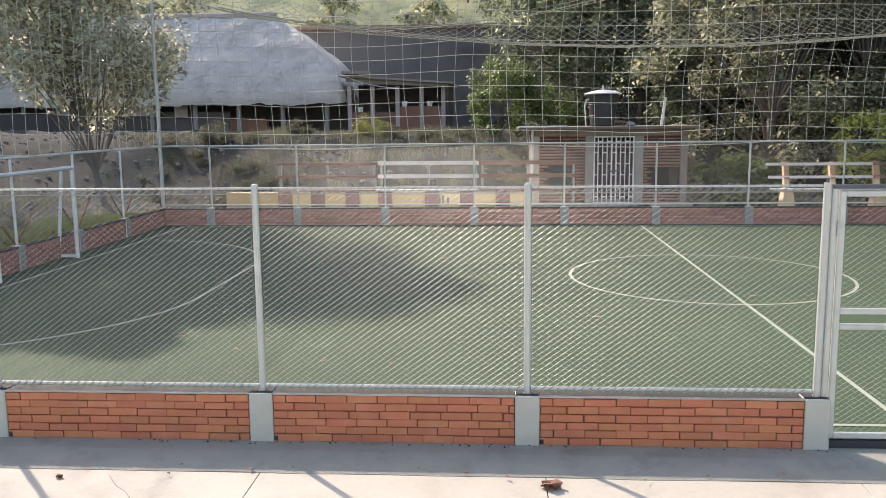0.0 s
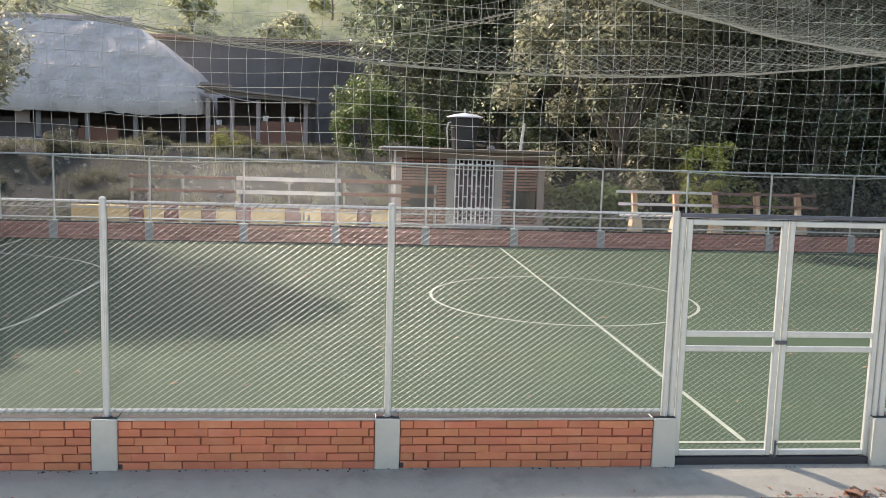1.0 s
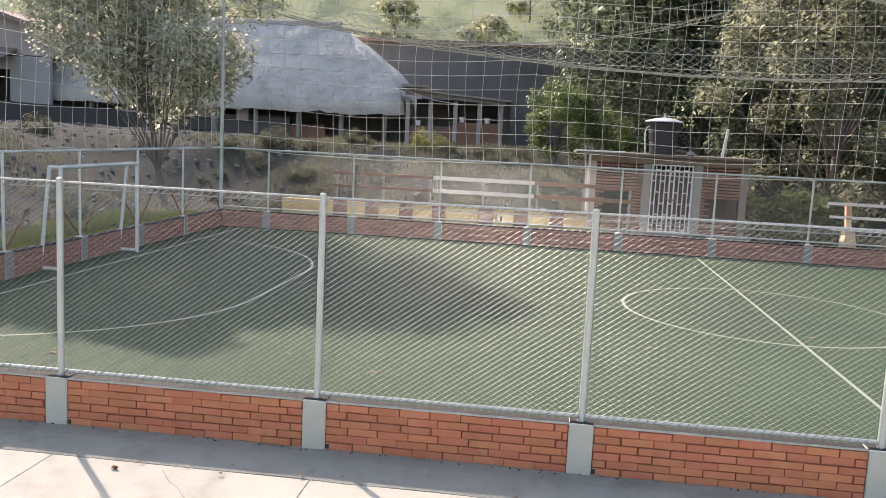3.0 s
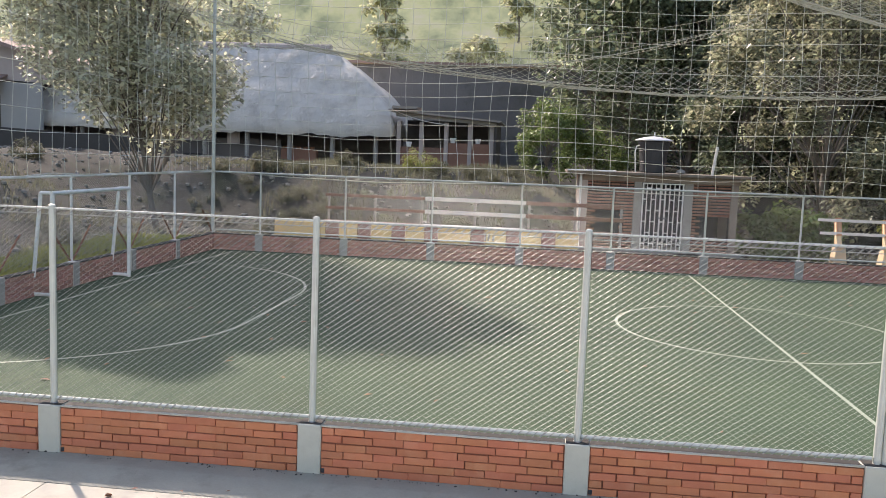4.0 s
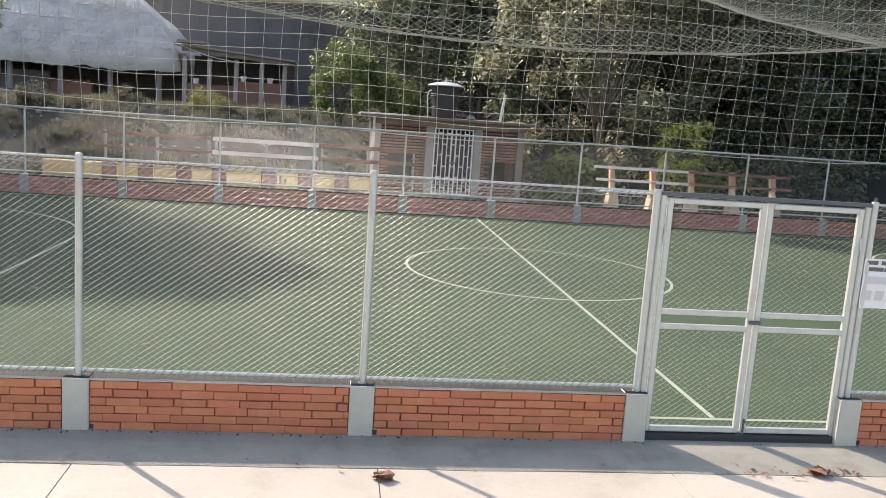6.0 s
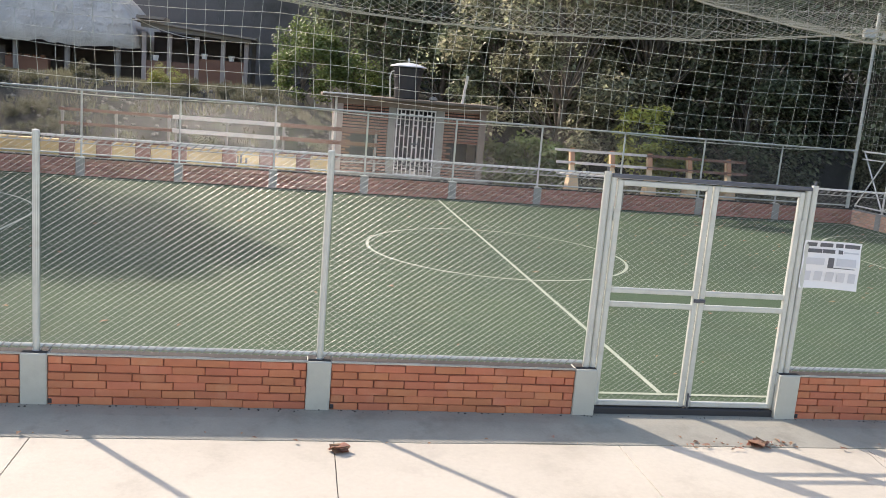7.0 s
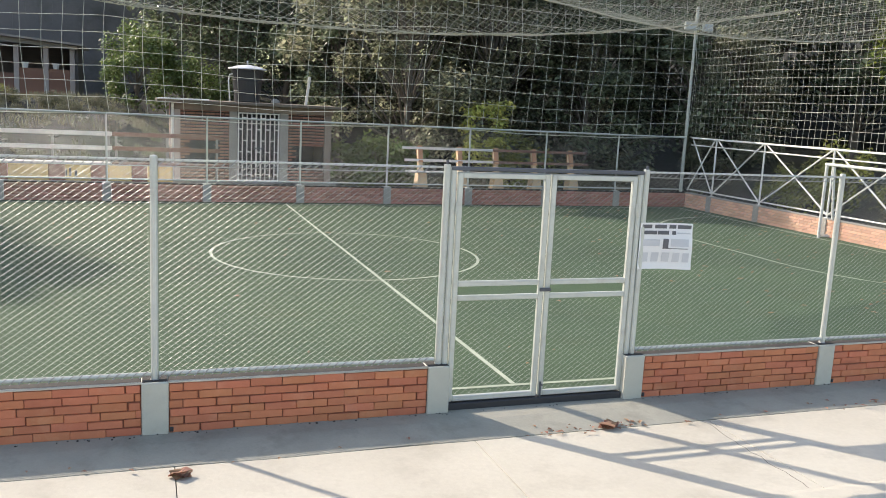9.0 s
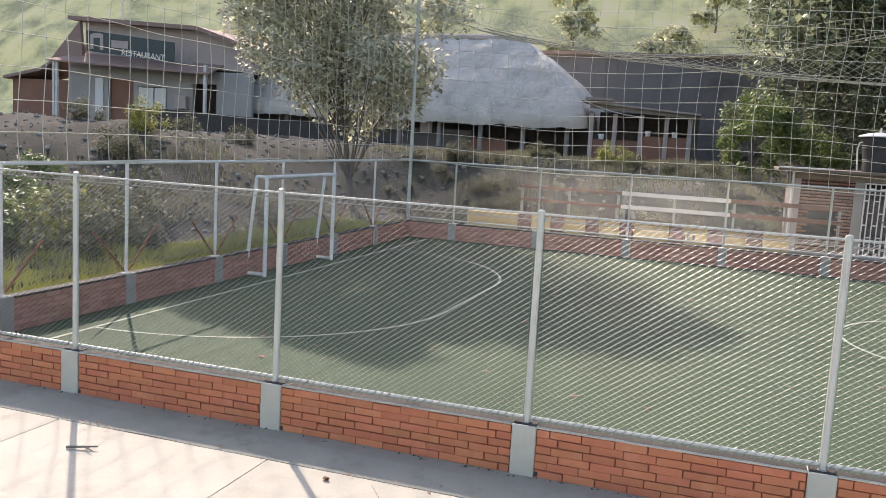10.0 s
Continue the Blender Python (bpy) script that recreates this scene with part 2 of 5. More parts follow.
M = dict(
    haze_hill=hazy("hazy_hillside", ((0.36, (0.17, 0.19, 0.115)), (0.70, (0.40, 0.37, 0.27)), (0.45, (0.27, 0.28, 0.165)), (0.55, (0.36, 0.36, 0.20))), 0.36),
    turf=mat("turf", (0.057, 0.094, 0.047), (0.023, 0.052, 0.034), spec=0.35, rough=0.9, scale=0.45, fine=24, bump=0.8, bump_d=0.02,
             # The yellowish stain colour paints sun patches on the turf.
             stain=0.4, stain_scale=0.9, stain_col=(0.072, 0.088, 0.034)),
    line=mat("line_paint", (0.44, 0.48, 0.38), (0.18, 0.23, 0.15), rough=0.8, scale=3, fine=90, bump=0.4),
    court=mat("court_concrete", (0.56, 0.52, 0.425), (0.40, 0.365, 0.29), rough=0.85, scale=0.7, fine=26, bump=0.5,
              stain=0.6, stain_scale=1.3, stain_col=(0.34, 0.305, 0.24)),
    apron=mat("apron_concrete", (0.345, 0.335, 0.275), (0.22, 0.215, 0.175), rough=0.85, scale=2.2, fine=45, bump=0.35,
              stain=0.75, stain_scale=2.6, stain_col=(0.20, 0.195, 0.16)),
    pillar=mat("pillar_cement", (0.52, 0.515, 0.44), (0.42, 0.415, 0.355), rough=0.85, scale=5, fine=90, bump=0.2,
               stain=0.3, stain_scale=4, stain_col=(0.29, 0.28, 0.23)),
    brick=mat("brick_clay", (0.56, 0.20, 0.103), (0.45, 0.147, 0.07), rough=0.85, scale=9, fine=140, bump=0.35, bump_d=0.004,
              vary=0.12, stain=0.5, stain_scale=5, stain_col=(0.60, 0.29, 0.17)),
    mortar=mat("mortar", (0.36, 0.14, 0.085), (0.03, 0.014, 0.01), rough=0.95, scale=3.6, fine=80, bump=0.5),
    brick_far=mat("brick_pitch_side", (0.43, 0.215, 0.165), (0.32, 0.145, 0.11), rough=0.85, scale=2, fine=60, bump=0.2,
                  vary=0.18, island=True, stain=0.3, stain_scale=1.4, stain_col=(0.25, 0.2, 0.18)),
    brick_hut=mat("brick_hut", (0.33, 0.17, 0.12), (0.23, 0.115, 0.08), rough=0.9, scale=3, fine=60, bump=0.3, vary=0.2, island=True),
    # Sunlit copy of the pitch-side brick: the sun is put into the paler colour.
    brick_right=mat("brick_lit_tone", (0.66, 0.42, 0.30), (0.58, 0.32, 0.21), rough=0.85, scale=2, fine=60, bump=0.2,
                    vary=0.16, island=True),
    mortar_lit_tone=mat("mortar_lit_tone", (0.5, 0.3, 0.21), (0.36, 0.2, 0.14), rough=0.95, scale=3.5, fine=80, bump=0.4),
    steel=mat("grey_painted_steel", (0.58, 0.60, 0.55), (0.44, 0.46, 0.43), rough=0.45, metal=0.25, scale=6, fine=80, bump=0.08,
              stain=0.35, stain_scale=7, stain_col=(0.33, 0.3, 0.26)),
    dark_steel=mat("dark_steel", (0.12, 0.13, 0.15), (0.08, 0.08, 0.09), rough=0.5, metal=0.5, scale=6, bump=0.1),
    wire=mat("galvanised_wire", (0.47, 0.48, 0.44), (0.25, 0.26, 0.24), rough=0.4, metal=0.5, scale=22, bump=0.0),
    old_wire=mat("dull_wire", (0.40, 0.40, 0.38), (0.16, 0.155, 0.15), rough=0.6, metal=0.3, scale=9, fine=60, bump=0.0),
    white_steel=mat("white_painted_steel", (0.78, 0.78, 0.73), (0.6, 0.6, 0.56), rough=0.5, scale=5, fine=60, bump=0.08,
                    stain=0.4, stain_scale=5, stain_col=(0.45, 0.38, 0.3)),
    rope=mat("net_cord", (0.74, 0.73, 0.64), (0.58, 0.58, 0.5), rough=0.9, scale=3, bump=0.0, trans=0.25),
    rope_yellow=mat("net_cord_weathered", (0.58, 0.55, 0.44), (0.42, 0.40, 0.32), rough=0.9, scale=2, bump=0.0, trans=0.3),
    earth=mat("earth", (0.060, 0.060, 0.055), (0.026, 0.030, 0.026), spec=0.1, rough=0.95, scale=0.5, fine=14, bump=0.8, bump_d=0.06,
              stain=0.75, stain_scale=0.5, stain_col=(0.05, 0.062, 0.033)),
    thatch=mat("thatch", (0.72, 0.68, 0.61), (0.52, 0.49, 0.435), rough=0.95, scale=1.5, fine=26, bump=1.0, bump_d=0.08,
               stain=0.4, stain_scale=0.8, stain_col=(0.22, 0.2, 0.17)),
    post_grey=mat("weathered_post", (0.36, 0.34, 0.31), (0.24, 0.23, 0.21), rough=0.9, scale=3, fine=40, bump=0.3),
    # Interior shade is put into this dark wall colour.
    dark_in=mat("shaded_interior", (0.17, 0.155, 0.15), (0.11, 0.10, 0.095), rough=0.9, scale=1.2, fine=30, bump=0.2),
    parapet=mat("red_brown_wall", (0.30, 0.16, 0.11), (0.22, 0.11, 0.08), rough=0.9, scale=1.5, fine=40, bump=0.3),
    zinc=mat("corrugated_zinc", (0.34, 0.31, 0.28), (0.22, 0.18, 0.15), rough=0.5, metal=0.4, scale=2, bump=0.1),
    old_roof=mat("mossy_cement_roof", (0.20, 0.165, 0.13), (0.10, 0.085, 0.065), rough=0.9, scale=2.5, fine=30, bump=0.5, stain=0.6, stain_scale=2.2, stain_col=(0.32, 0.29, 0.24)),
    plaster=mat("pale_plaster", (0.50, 0.43, 0.39), (0.40, 0.33, 0.30), rough=0.9, scale=1.2, fine=40, bump=0.2,
                stain=0.4, stain_scale=0.9, stain_col=(0.3, 0.26, 0.24)),
    green_plaster=mat("grey_green_plaster", (0.42, 0.41, 0.385), (0.32, 0.315, 0.3), rough=0.9, scale=1.2, bump=0.2),
    tile_roof=mat("clay_roof", (0.34, 0.24, 0.20), (0.24, 0.16, 0.13), rough=0.9, scale=2, fine=20, bump=0.6, bump_d=0.03),
    sign=mat("sign_board", (0.05, 0.075, 0.075), (0.035, 0.05, 0.05), rough=0.5, scale=2, bump=0.05),
    white=mat("white_paint", (0.80, 0.80, 0.77), (0.68, 0.68, 0.65), rough=0.6, scale=4, bump=0.08),
    yellow=mat("yellow_paint", (0.70, 0.50, 0.20), (0.58, 0.42, 0.2), rough=0.8, scale=2.5, fine=40, bump=0.2,
               stain=0.6, stain_scale=3, stain_col=(0.55, 0.42, 0.25)),
    brown_block=mat("brown_block", (0.24, 0.10, 0.07), (0.17, 0.07, 0.05), rough=0.85, scale=3, bump=0.2),
    brown_wood=mat("brown_board", (0.23, 0.125, 0.09), (0.155, 0.08, 0.06), rough=0.75, scale=4, fine=60, bump=0.15,
                   stain=0.3, stain_scale=4, stain_col=(0.42, 0.33, 0.27)),
    white_wood=mat("white_board", (0.74, 0.71, 0.66), (0.58, 0.55, 0.5), rough=0.75, scale=4, fine=60, bump=0.15,
                   stain=0.4, stain_scale=4, stain_col=(0.45, 0.4, 0.35)),
    orange=mat("orange_paint", (0.56, 0.30, 0.17), (0.46, 0.23, 0.13), rough=0.8, scale=4, bump=0.15),
    cement=mat("bare_cement", (0.36, 0.345, 0.31), (0.26, 0.245, 0.22), rough=0.9, scale=2.5, fine=50, bump=0.25,
               stain=0.4, stain_scale=2, stain_col=(0.24, 0.2, 0.17)),
    brown_cement=mat("brown_stained_cement", (0.30, 0.24, 0.195), (0.2, 0.155, 0.125), rough=0.9, scale=2.5, fine=50, bump=0.3, stain=0.5, stain_scale=2.5, stain_col=(0.13, 0.105, 0.085)),
    # Near-black stands for the rail's shadow on the coping, besides dirt.
    coping=mat("shadow_dirt_coping", (0.05, 0.046, 0.042), (0.02, 0.019, 0.017), rough=0.9, scale=4, fine=50, bump=0.4,
               stain=0.5, stain_scale=6, stain_col=(0.11, 0.09, 0.075)),
    tank=mat("black_plastic", (0.035, 0.037, 0.042), (0.022, 0.023, 0.026), rough=0.45, scale=3, bump=0.05),
    tank_lid=mat("pale_plastic", (0.62, 0.64, 0.66), (0.5, 0.52, 0.54), rough=0.5, scale=3, bump=0.05),
    bark=mat("bark", (0.22, 0.19, 0.16), (0.13, 0.115, 0.095), rough=0.95, scale=6, fine=40, bump=0.8, bump_d=0.03),
    leaf_olive=mat("leaf_olive", (0.37, 0.37, 0.25), (0.165, 0.19, 0.115), rough=0.3, scale=0.9, bump=0, vary=0.6, island=True, trans=0.6),
    # Haze over the corner tree is painted into this lifted leaf colour.
    leaf_pale=mat("leaf_pale_olive", (0.62, 0.61, 0.46), (0.44, 0.45, 0.32), rough=0.38, scale=0.9, bump=0, vary=0.5, island=True, trans=0.5),
    leaf_dark=mat("leaf_dark", (0.23, 0.27, 0.165), (0.12, 0.15, 0.09), rough=0.3, scale=0.35, bump=0, vary=0.55, island=True, trans=0.5),
    leaf_green=mat("leaf_green", (0.20, 0.26, 0.085), (0.10, 0.155, 0.055), rough=0.45, scale=0.9, bump=0, vary=0.4, island=True, trans=0.35),
    leaf_sunny=mat("leaf_sunny", (0.17, 0.21, 0.05), (0.075, 0.105, 0.028), rough=0.4, scale=0.9, bump=0, vary=0.45, island=True, trans=0.5),
    # The big trees shade this one; sunlight is painted into its leaf colour.
    leaf_glade=mat("leaf_glade", (0.62, 0.62, 0.20), (0.42, 0.46, 0.13), rough=0.35, scale=1.5, bump=0, vary=0.4, island=True, trans=0.5),
    leaf_yellow=mat("leaf_yellow", (0.34, 0.35, 0.09), (0.20, 0.23, 0.06), rough=0.55, scale=1.5, bump=0, vary=0.4, island=True, trans=0.35),
    leaf_dry=mat("leaf_dry", (0.40, 0.22, 0.14), (0.26, 0.15, 0.09), rough=0.8, scale=2, bump=0, vary=0.4, island=True, trans=0.2),
    grey_green=mat("leaf_grey", (0.17, 0.17, 0.10), (0.10, 0.105, 0.06), rough=0.7, scale=0.9, bump=0, vary=0.4, island=True, trans=0.25),
    hillside=mat("hillside_grass", (0.46, 0.48, 0.24), (0.22, 0.27, 0.10), rough=0.9, scale=0.22, fine=2.2, bump=0.9, bump_d=0.5, stain=0.85, stain_scale=0.3, stain_col=(0.17, 0.2, 0.085)),
    # Distance haze is put into the pale colour of these hillside leaves.
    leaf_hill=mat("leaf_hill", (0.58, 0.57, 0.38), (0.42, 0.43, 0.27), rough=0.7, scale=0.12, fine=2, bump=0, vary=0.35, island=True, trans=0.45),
    shed=mat("weathered_dark_sheet", (0.21, 0.20, 0.195), (0.14, 0.138, 0.135), rough=0.85, scale=0.6, fine=9, bump=0.3, stain=0.6, stain_scale=0.5, stain_col=(0.06, 0.07, 0.05)),
    cream=mat("cream_paint", (0.74, 0.57, 0.36), (0.62, 0.44, 0.27), rough=0.8, scale=4, bump=0.15),
    straw=mat("dry_grass_blades", (0.25, 0.24, 0.155), (0.13, 0.135, 0.085), rough=0.8, scale=1.2, bump=0, vary=0.4, island=True, trans=0.3),
    crack=mat("crack_dirt", (0.16, 0.14, 0.12), (0.1, 0.09, 0.08), rough=0.95, scale=9, bump=0.2),
    dark_stone=mat("dark_stone", (0.075, 0.07, 0.065), (0.045, 0.043, 0.04), rough=0.9, scale=2, fine=14, bump=0.6, bump_d=0.03),
    paper=mat("poster_vinyl", (0.80, 0.80, 0.80), (0.72, 0.72, 0.72), rough=0.5, scale=4, bump=0.03),
    ink=mat("poster_ink", (0.10, 0.10, 0.11), (0.16, 0.16, 0.17), rough=0.6, scale=30, bump=0),
    ink_pale=mat("poster_grey", (0.55, 0.56, 0.58), (0.62, 0.62, 0.64), rough=0.6, scale=20, bump=0),
    rock=mat("debris_stone", (0.27, 0.26, 0.235), (0.17, 0.165, 0.15), rough=0.95, scale=3, fine=30, bump=0.5, vary=0.3, island=True),
    glass_lamp=mat("lamp_glass", (0.5, 0.55, 0.58), (0.4, 0.45, 0.48), rough=0.15, scale=3, bump=0),
    rust=mat("rusty_brown", (0.28, 0.13, 0.08), (0.16, 0.07, 0.04), rough=0.9, scale=12, fine=70, bump=0.4),
)


# ---- geometry helpers ----
class Geo:
    """Collects vertices and faces for one mesh."""

    def __init__(self):
        self.v, self.f = [], []

    def add(self, verts, faces):
        n = len(self.v)
        self.v += [tuple(p) for p in verts]
        self.f += [tuple(n + i for i in f) for f in faces]
        return self

    def box(self, x0, x1, y0, y1, z0, z1):
        return self.add([(x0, y0, z0), (x1, y0, z0), (x1, y1, z0), (x0, y1, z0), (x0, y0, z1), (x1, y0, z1), (x1, y1, z1), (x0, y1, z1)],
                        [(0, 3, 2, 1), (4, 5, 6, 7), (0, 1, 5, 4), (1, 2, 6, 5), (2, 3, 7, 6), (3, 0, 4, 7)])

    def rbox(self, x0, x1, y0, y1, z0, z1, b=0.01):
        """A box with chamfered edges."""
        vs, idx = [], {}
        xs, ys, zs = (x0, x1), (y0, y1), (z0, z1)
        for i in (0, 1):
            for j in (0, 1):
                for k in (0, 1):
                    sx, sy, sz = (b, -b)[i], (b, -b)[j], (b, -b)[k]
                    idx[i, j, k] = len(vs)
                    vs += [(xs[i], ys[j] + sy, zs[k] + sz), (xs[i] + sx, ys[j], zs[k] + sz), (xs[i] + sx, ys[j] + sy, zs[k])]
        g = lambda i, j, k, a: idx[i, j, k] + a
        fs = []
        for i in (0, 1):
            q = [g(i, 0, 0, 0), g(i, 1, 0, 0), g(i, 1, 1, 0), g(i, 0, 1, 0)]
            fs.append(q if i else q[::-1])
            q = [g(0, i, 0, 1), g(1, i, 0, 1), g(1, i, 1, 1), g(0, i, 1, 1)]
            fs.append(q[::-1] if i else q)
            q = [g(0, 0, i, 2), g(1, 0, i, 2), g(1, 1, i, 2), g(0, 1, i, 2)]
            fs.append(q if i else q[::-1])
        for j in (0, 1):
            for k in (0, 1):
                fs.append((g(0, j, k, 1), g(1, j, k, 1), g(1, j, k, 2), g(0, j, k, 2)))
                fs.append((g(j, 0, k, 0), g(j, 1, k, 0), g(j, 1, k, 2), g(j, 0, k, 2)))
                fs.append((g(j, k, 0, 0), g(j, k, 1, 0), g(j, k, 1, 1), g(j, k, 0, 1)))
                for i in (0, 1):
                    fs.append((g(i, j, k, 0), g(i, j, k, 1), g(i, j, k, 2)))
        return self.add(vs, [tuple(dict.fromkeys(f)) for f in fs])

    def tube(self, a, b, r, n=8, r2=None, caps=True):
        a, b = Vector(a), Vector(b)
        d = (b - a).normalized()
        u = d.cross(Vector((0, 0, 1)) if abs(d.z) < 0.9 else Vector((1, 0, 0))).normalized()
        w = d.cross(u)
        r2 = r if r2 is None else r2
        vs = []
        for p, rr in ((a, r), (b, r2)):
            vs += [p + (u * math.cos(2 * math.pi * i / n) + w * math.sin(2 * math.pi * i / n)) * rr for i in range(n)]
        fs = [(i, (i + 1) % n, n + (i + 1) % n, n + i) for i in range(n)]
        if caps:
            fs += [tuple(range(n))[::-1], tuple(range(n, 2 * n))]
        return self.add(vs, fs)

    def poly_tube(self, pts, r, n=6):
        for a, b in zip(pts[:-1], pts[1:]):
            if (Vector(a) - Vector(b)).length > 1e-5:
                self.tube(a, b, r, n, caps=n > 4)
        return self

    def lathe(self, cx, cy, prof, n=24):
        vs = [(cx + r * math.cos(2 * math.pi * i / n), cy + r * math.sin(2 * math.pi * i / n), z) for r, z in prof for i in range(n)]
        fs = [(k * n + i, k * n + (i + 1) % n, (k + 1) * n + (i + 1) % n, (k + 1) * n + i) for k in range(len(prof) - 1) for i in range(n)]
        fs += [tuple(range(n))[::-1], tuple(range((len(prof) - 1) * n, len(prof) * n))]
        return self.add(vs, fs)

    def prism(self, poly, axis, a, b):
        """Extrudes a polygon given in the other two axes along axis from a to b."""
        def at(p, v):
            return {"x": (v, p[0], p[1]), "y": (p[0], v, p[1]), "z": (p[0], p[1], v)}[axis]
        n = len(poly)
        return self.add([at(p, a) for p in poly] + [at(p, b) for p in poly],
                        [tuple(range(n))[::-1], tuple(range(n, 2 * n))] + [(i, (i + 1) % n, n + (i + 1) % n, n + i) for i in range(n)])

    def mesh(self, name, material, smooth=False):
        me = bpy.data.meshes.new(name)
        me.from_pydata(self.v, [], self.f)
        me.materials.append(M[material])
        bm = bmesh.new()
        bm.from_mesh(me)
        if len(self.f) < 60000:
            bmesh.ops.recalc_face_normals(bm, faces=bm.faces)
        bm.to_mesh(me)
        bm.free()
        if smooth:
            me.shade_smooth()
        return me


def thing(name, label, category, at=(0, 0, 0), rz=0.0, group="", kind=""):
    e = new(name)
    e.empty_display_size = 0.1
    e.matrix_world = pose(*at, 0, 0, rz)
    return tagged(e, label, category, group, kind)


def part(name, geo, material, parent, label="", smooth=False, kind=""):
    ob = new(name, geo if isinstance(geo, bpy.types.Mesh) else geo.mesh(name, material, smooth))
    ob.parent = parent
    return tagged(ob, label, kind=kind)


def solid(name, geo, material, label, category, kind="", smooth=False, group=""):
    return tagged(new(name, geo.mesh(name, material, smooth)), label, category, group, kind)


def smoothstep(a, b, x):
    t = min(1.0, max(0.0, (x - a) / (b - a)))
    return t * t * (3 - 2 * t)


# ---- ground, pitch and court ----
def land(x, y):
    """Height of the natural ground: a level court, a bank behind the far side, a wooded hill beyond."""
    inside = smoothstep(-9.1, -8.7, x) * (1 - smoothstep(15.0, 16.0, x)) * (1 - smoothstep(14.75, 15.2, y))
    n = noise.noise((x * 0.35, y * 0.35, 3.1)) * 0.24 + noise.noise((x * 0.9, y * 0.9, 7.7)) * 0.16 + noise.noise((x * 2.1, y * 2.1, 1.7)) * 0.06
    side = 1 - smoothstep(-1.5, 2.2, x + noise.noise((y * 0.3, 1.0, 0)) * 0.6)
    bank = 2.0 * smoothstep(17.0, 22.5, y) * side
    west = 2.1 * smoothstep(-10.0, -17.0, x) * smoothstep(2.0, 14.0, y)
    wood = 0.16 * max(0.0, y - 20) * (1 - side)
    east = 0.22 * max(0.0, x - 16.5)
    verge = 0.27 * (1 - smoothstep(-9.3, -8.6, x)) * (1 - smoothstep(14.0, 17.0, y))
    z = 0.12 + verge + max(bank, west) + wood + east * smoothstep(-15, 0, y) + n * (1 if y > 14.9 or x < -9 or x > 15.6 else 0.2)
    if y < 0:
        z = 0.02
    return z * (1 - inside) - 0.3 * inside


def ground():
    def axis(lo, a, b, hi, fine, far):
        out, v = [], a
        while v <= b:
            out.append(v)
            v += fine
        step, v = fine, a
        while v > lo:
            step *= far
            v -= step
            out.insert(0, v)
        step, v = fine, out[-1]
        while v < hi:
            step *= far
            v += step
            out.append(v)
        return out
    xs, ys = axis(-420, -24, 24, 420, 0.45, 1.22), axis(-420, -1, 40, 420, 0.45, 1.22)
    g = Geo()
    g.v = [(x, y, land(x, y) if y > -60 else -0.4) for y in ys for x in xs]
    w = len(xs)
    g.f = [(j * w + i, j * w + i + 1, (j + 1) * w + i + 1, (j + 1) * w + i) for j in range(len(ys) - 1) for i in range(w - 1)]
    ob = solid("ground", g, "earth", "bare brown earth with a dry grassy hillside beyond", "ground", "structure", smooth=True)
    ob.data.materials.append(M["hillside"])
    for p in ob.data.polygons:
        if p.center.y > 44 + 3 * noise.noise((p.center.x * 0.2, 0, 0)):
            p.material_index = 1


def hill_height(x, v):
    return -4 + 84 * v * (0.9 + 0.12 * math.sin(x * 0.013))


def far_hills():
    """The far slope, sunlit haze painted as glow: a long uneven rise with gullies."""
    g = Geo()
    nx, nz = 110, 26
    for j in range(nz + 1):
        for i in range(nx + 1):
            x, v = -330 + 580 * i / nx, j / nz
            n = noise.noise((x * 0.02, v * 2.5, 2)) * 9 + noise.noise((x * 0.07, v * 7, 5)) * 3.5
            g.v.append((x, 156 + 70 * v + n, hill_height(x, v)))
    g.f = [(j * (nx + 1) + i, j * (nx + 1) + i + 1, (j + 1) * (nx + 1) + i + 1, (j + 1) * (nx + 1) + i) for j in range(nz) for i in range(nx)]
    solid("backdrop", g, "haze_hill", "hillside of dry grass and scrub, sunlit haze painted in as glow", "hillside", "structure", smooth=True)


ground()
far_hills()
X0, X1, Y0, Y1 = -7.86, 14.45, 0.55, 14.15      # the painted pitch
MID = 3.36
solid("pitch_turf", Geo().box(-8.46, 14.84, 0.14, 14.48, -0.28, 0.0), "turf", "worn green artificial turf of a small football pitch", "turf", "structure")


def stripe(g, pts, w=0.05, z=0.005):
    """A painted line of width w along pts."""
    n = len(pts)
    left, right = [], []
    for i in range(n):
        a, b = Vector(pts[max(0, i - 1)]), Vector(pts[min(n - 1, i + 1)])
        d = (b - a).normalized()
        p = Vector(pts[i])
        left.append((p.x - d.y * w / 2, p.y + d.x * w / 2, z))
        right.append((p.x + d.y * w / 2, p.y - d.x * w / 2, z))
    g.add(left + right, [(i, i + 1, n + i + 1, n + i) for i in range(n - 1)])


def arc(cx, cy, r, a0, a1, n=40):
    return [(cx + r * math.cos(radians(a0 + (a1 - a0) * i / n)), cy + r * math.sin(radians(a0 + (a1 - a0) * i / n))) for i in range(n + 1)]


def pitch_line(name_label, pts):
    g = Geo()
    stripe(g, pts)
    solid("line_marking", g, "line", name_label, "line marking", "structure")


pitch_line("white touchline painted on the turf", [(X0, Y0), (X1, Y0)])
pitch_line("white touchline painted on the turf", [(X0, Y1), (X1, Y1)])
pitch_line("white goal line painted on the turf", [(X0, Y0 - 0.03), (X0, Y1 + 0.03)])
pitch_line("white goal line painted on the turf", [(X1, Y0 - 0.03), (X1, Y1 + 0.03)])
pitch_line("white halfway line painted on the turf", [(MID, Y0 + 0.03), (MID, Y1 - 0.03)])
pitch_line("white centre circle painted on the turf", arc(MID - 0.02, 7.45, 2.2, 0, 360, 96))
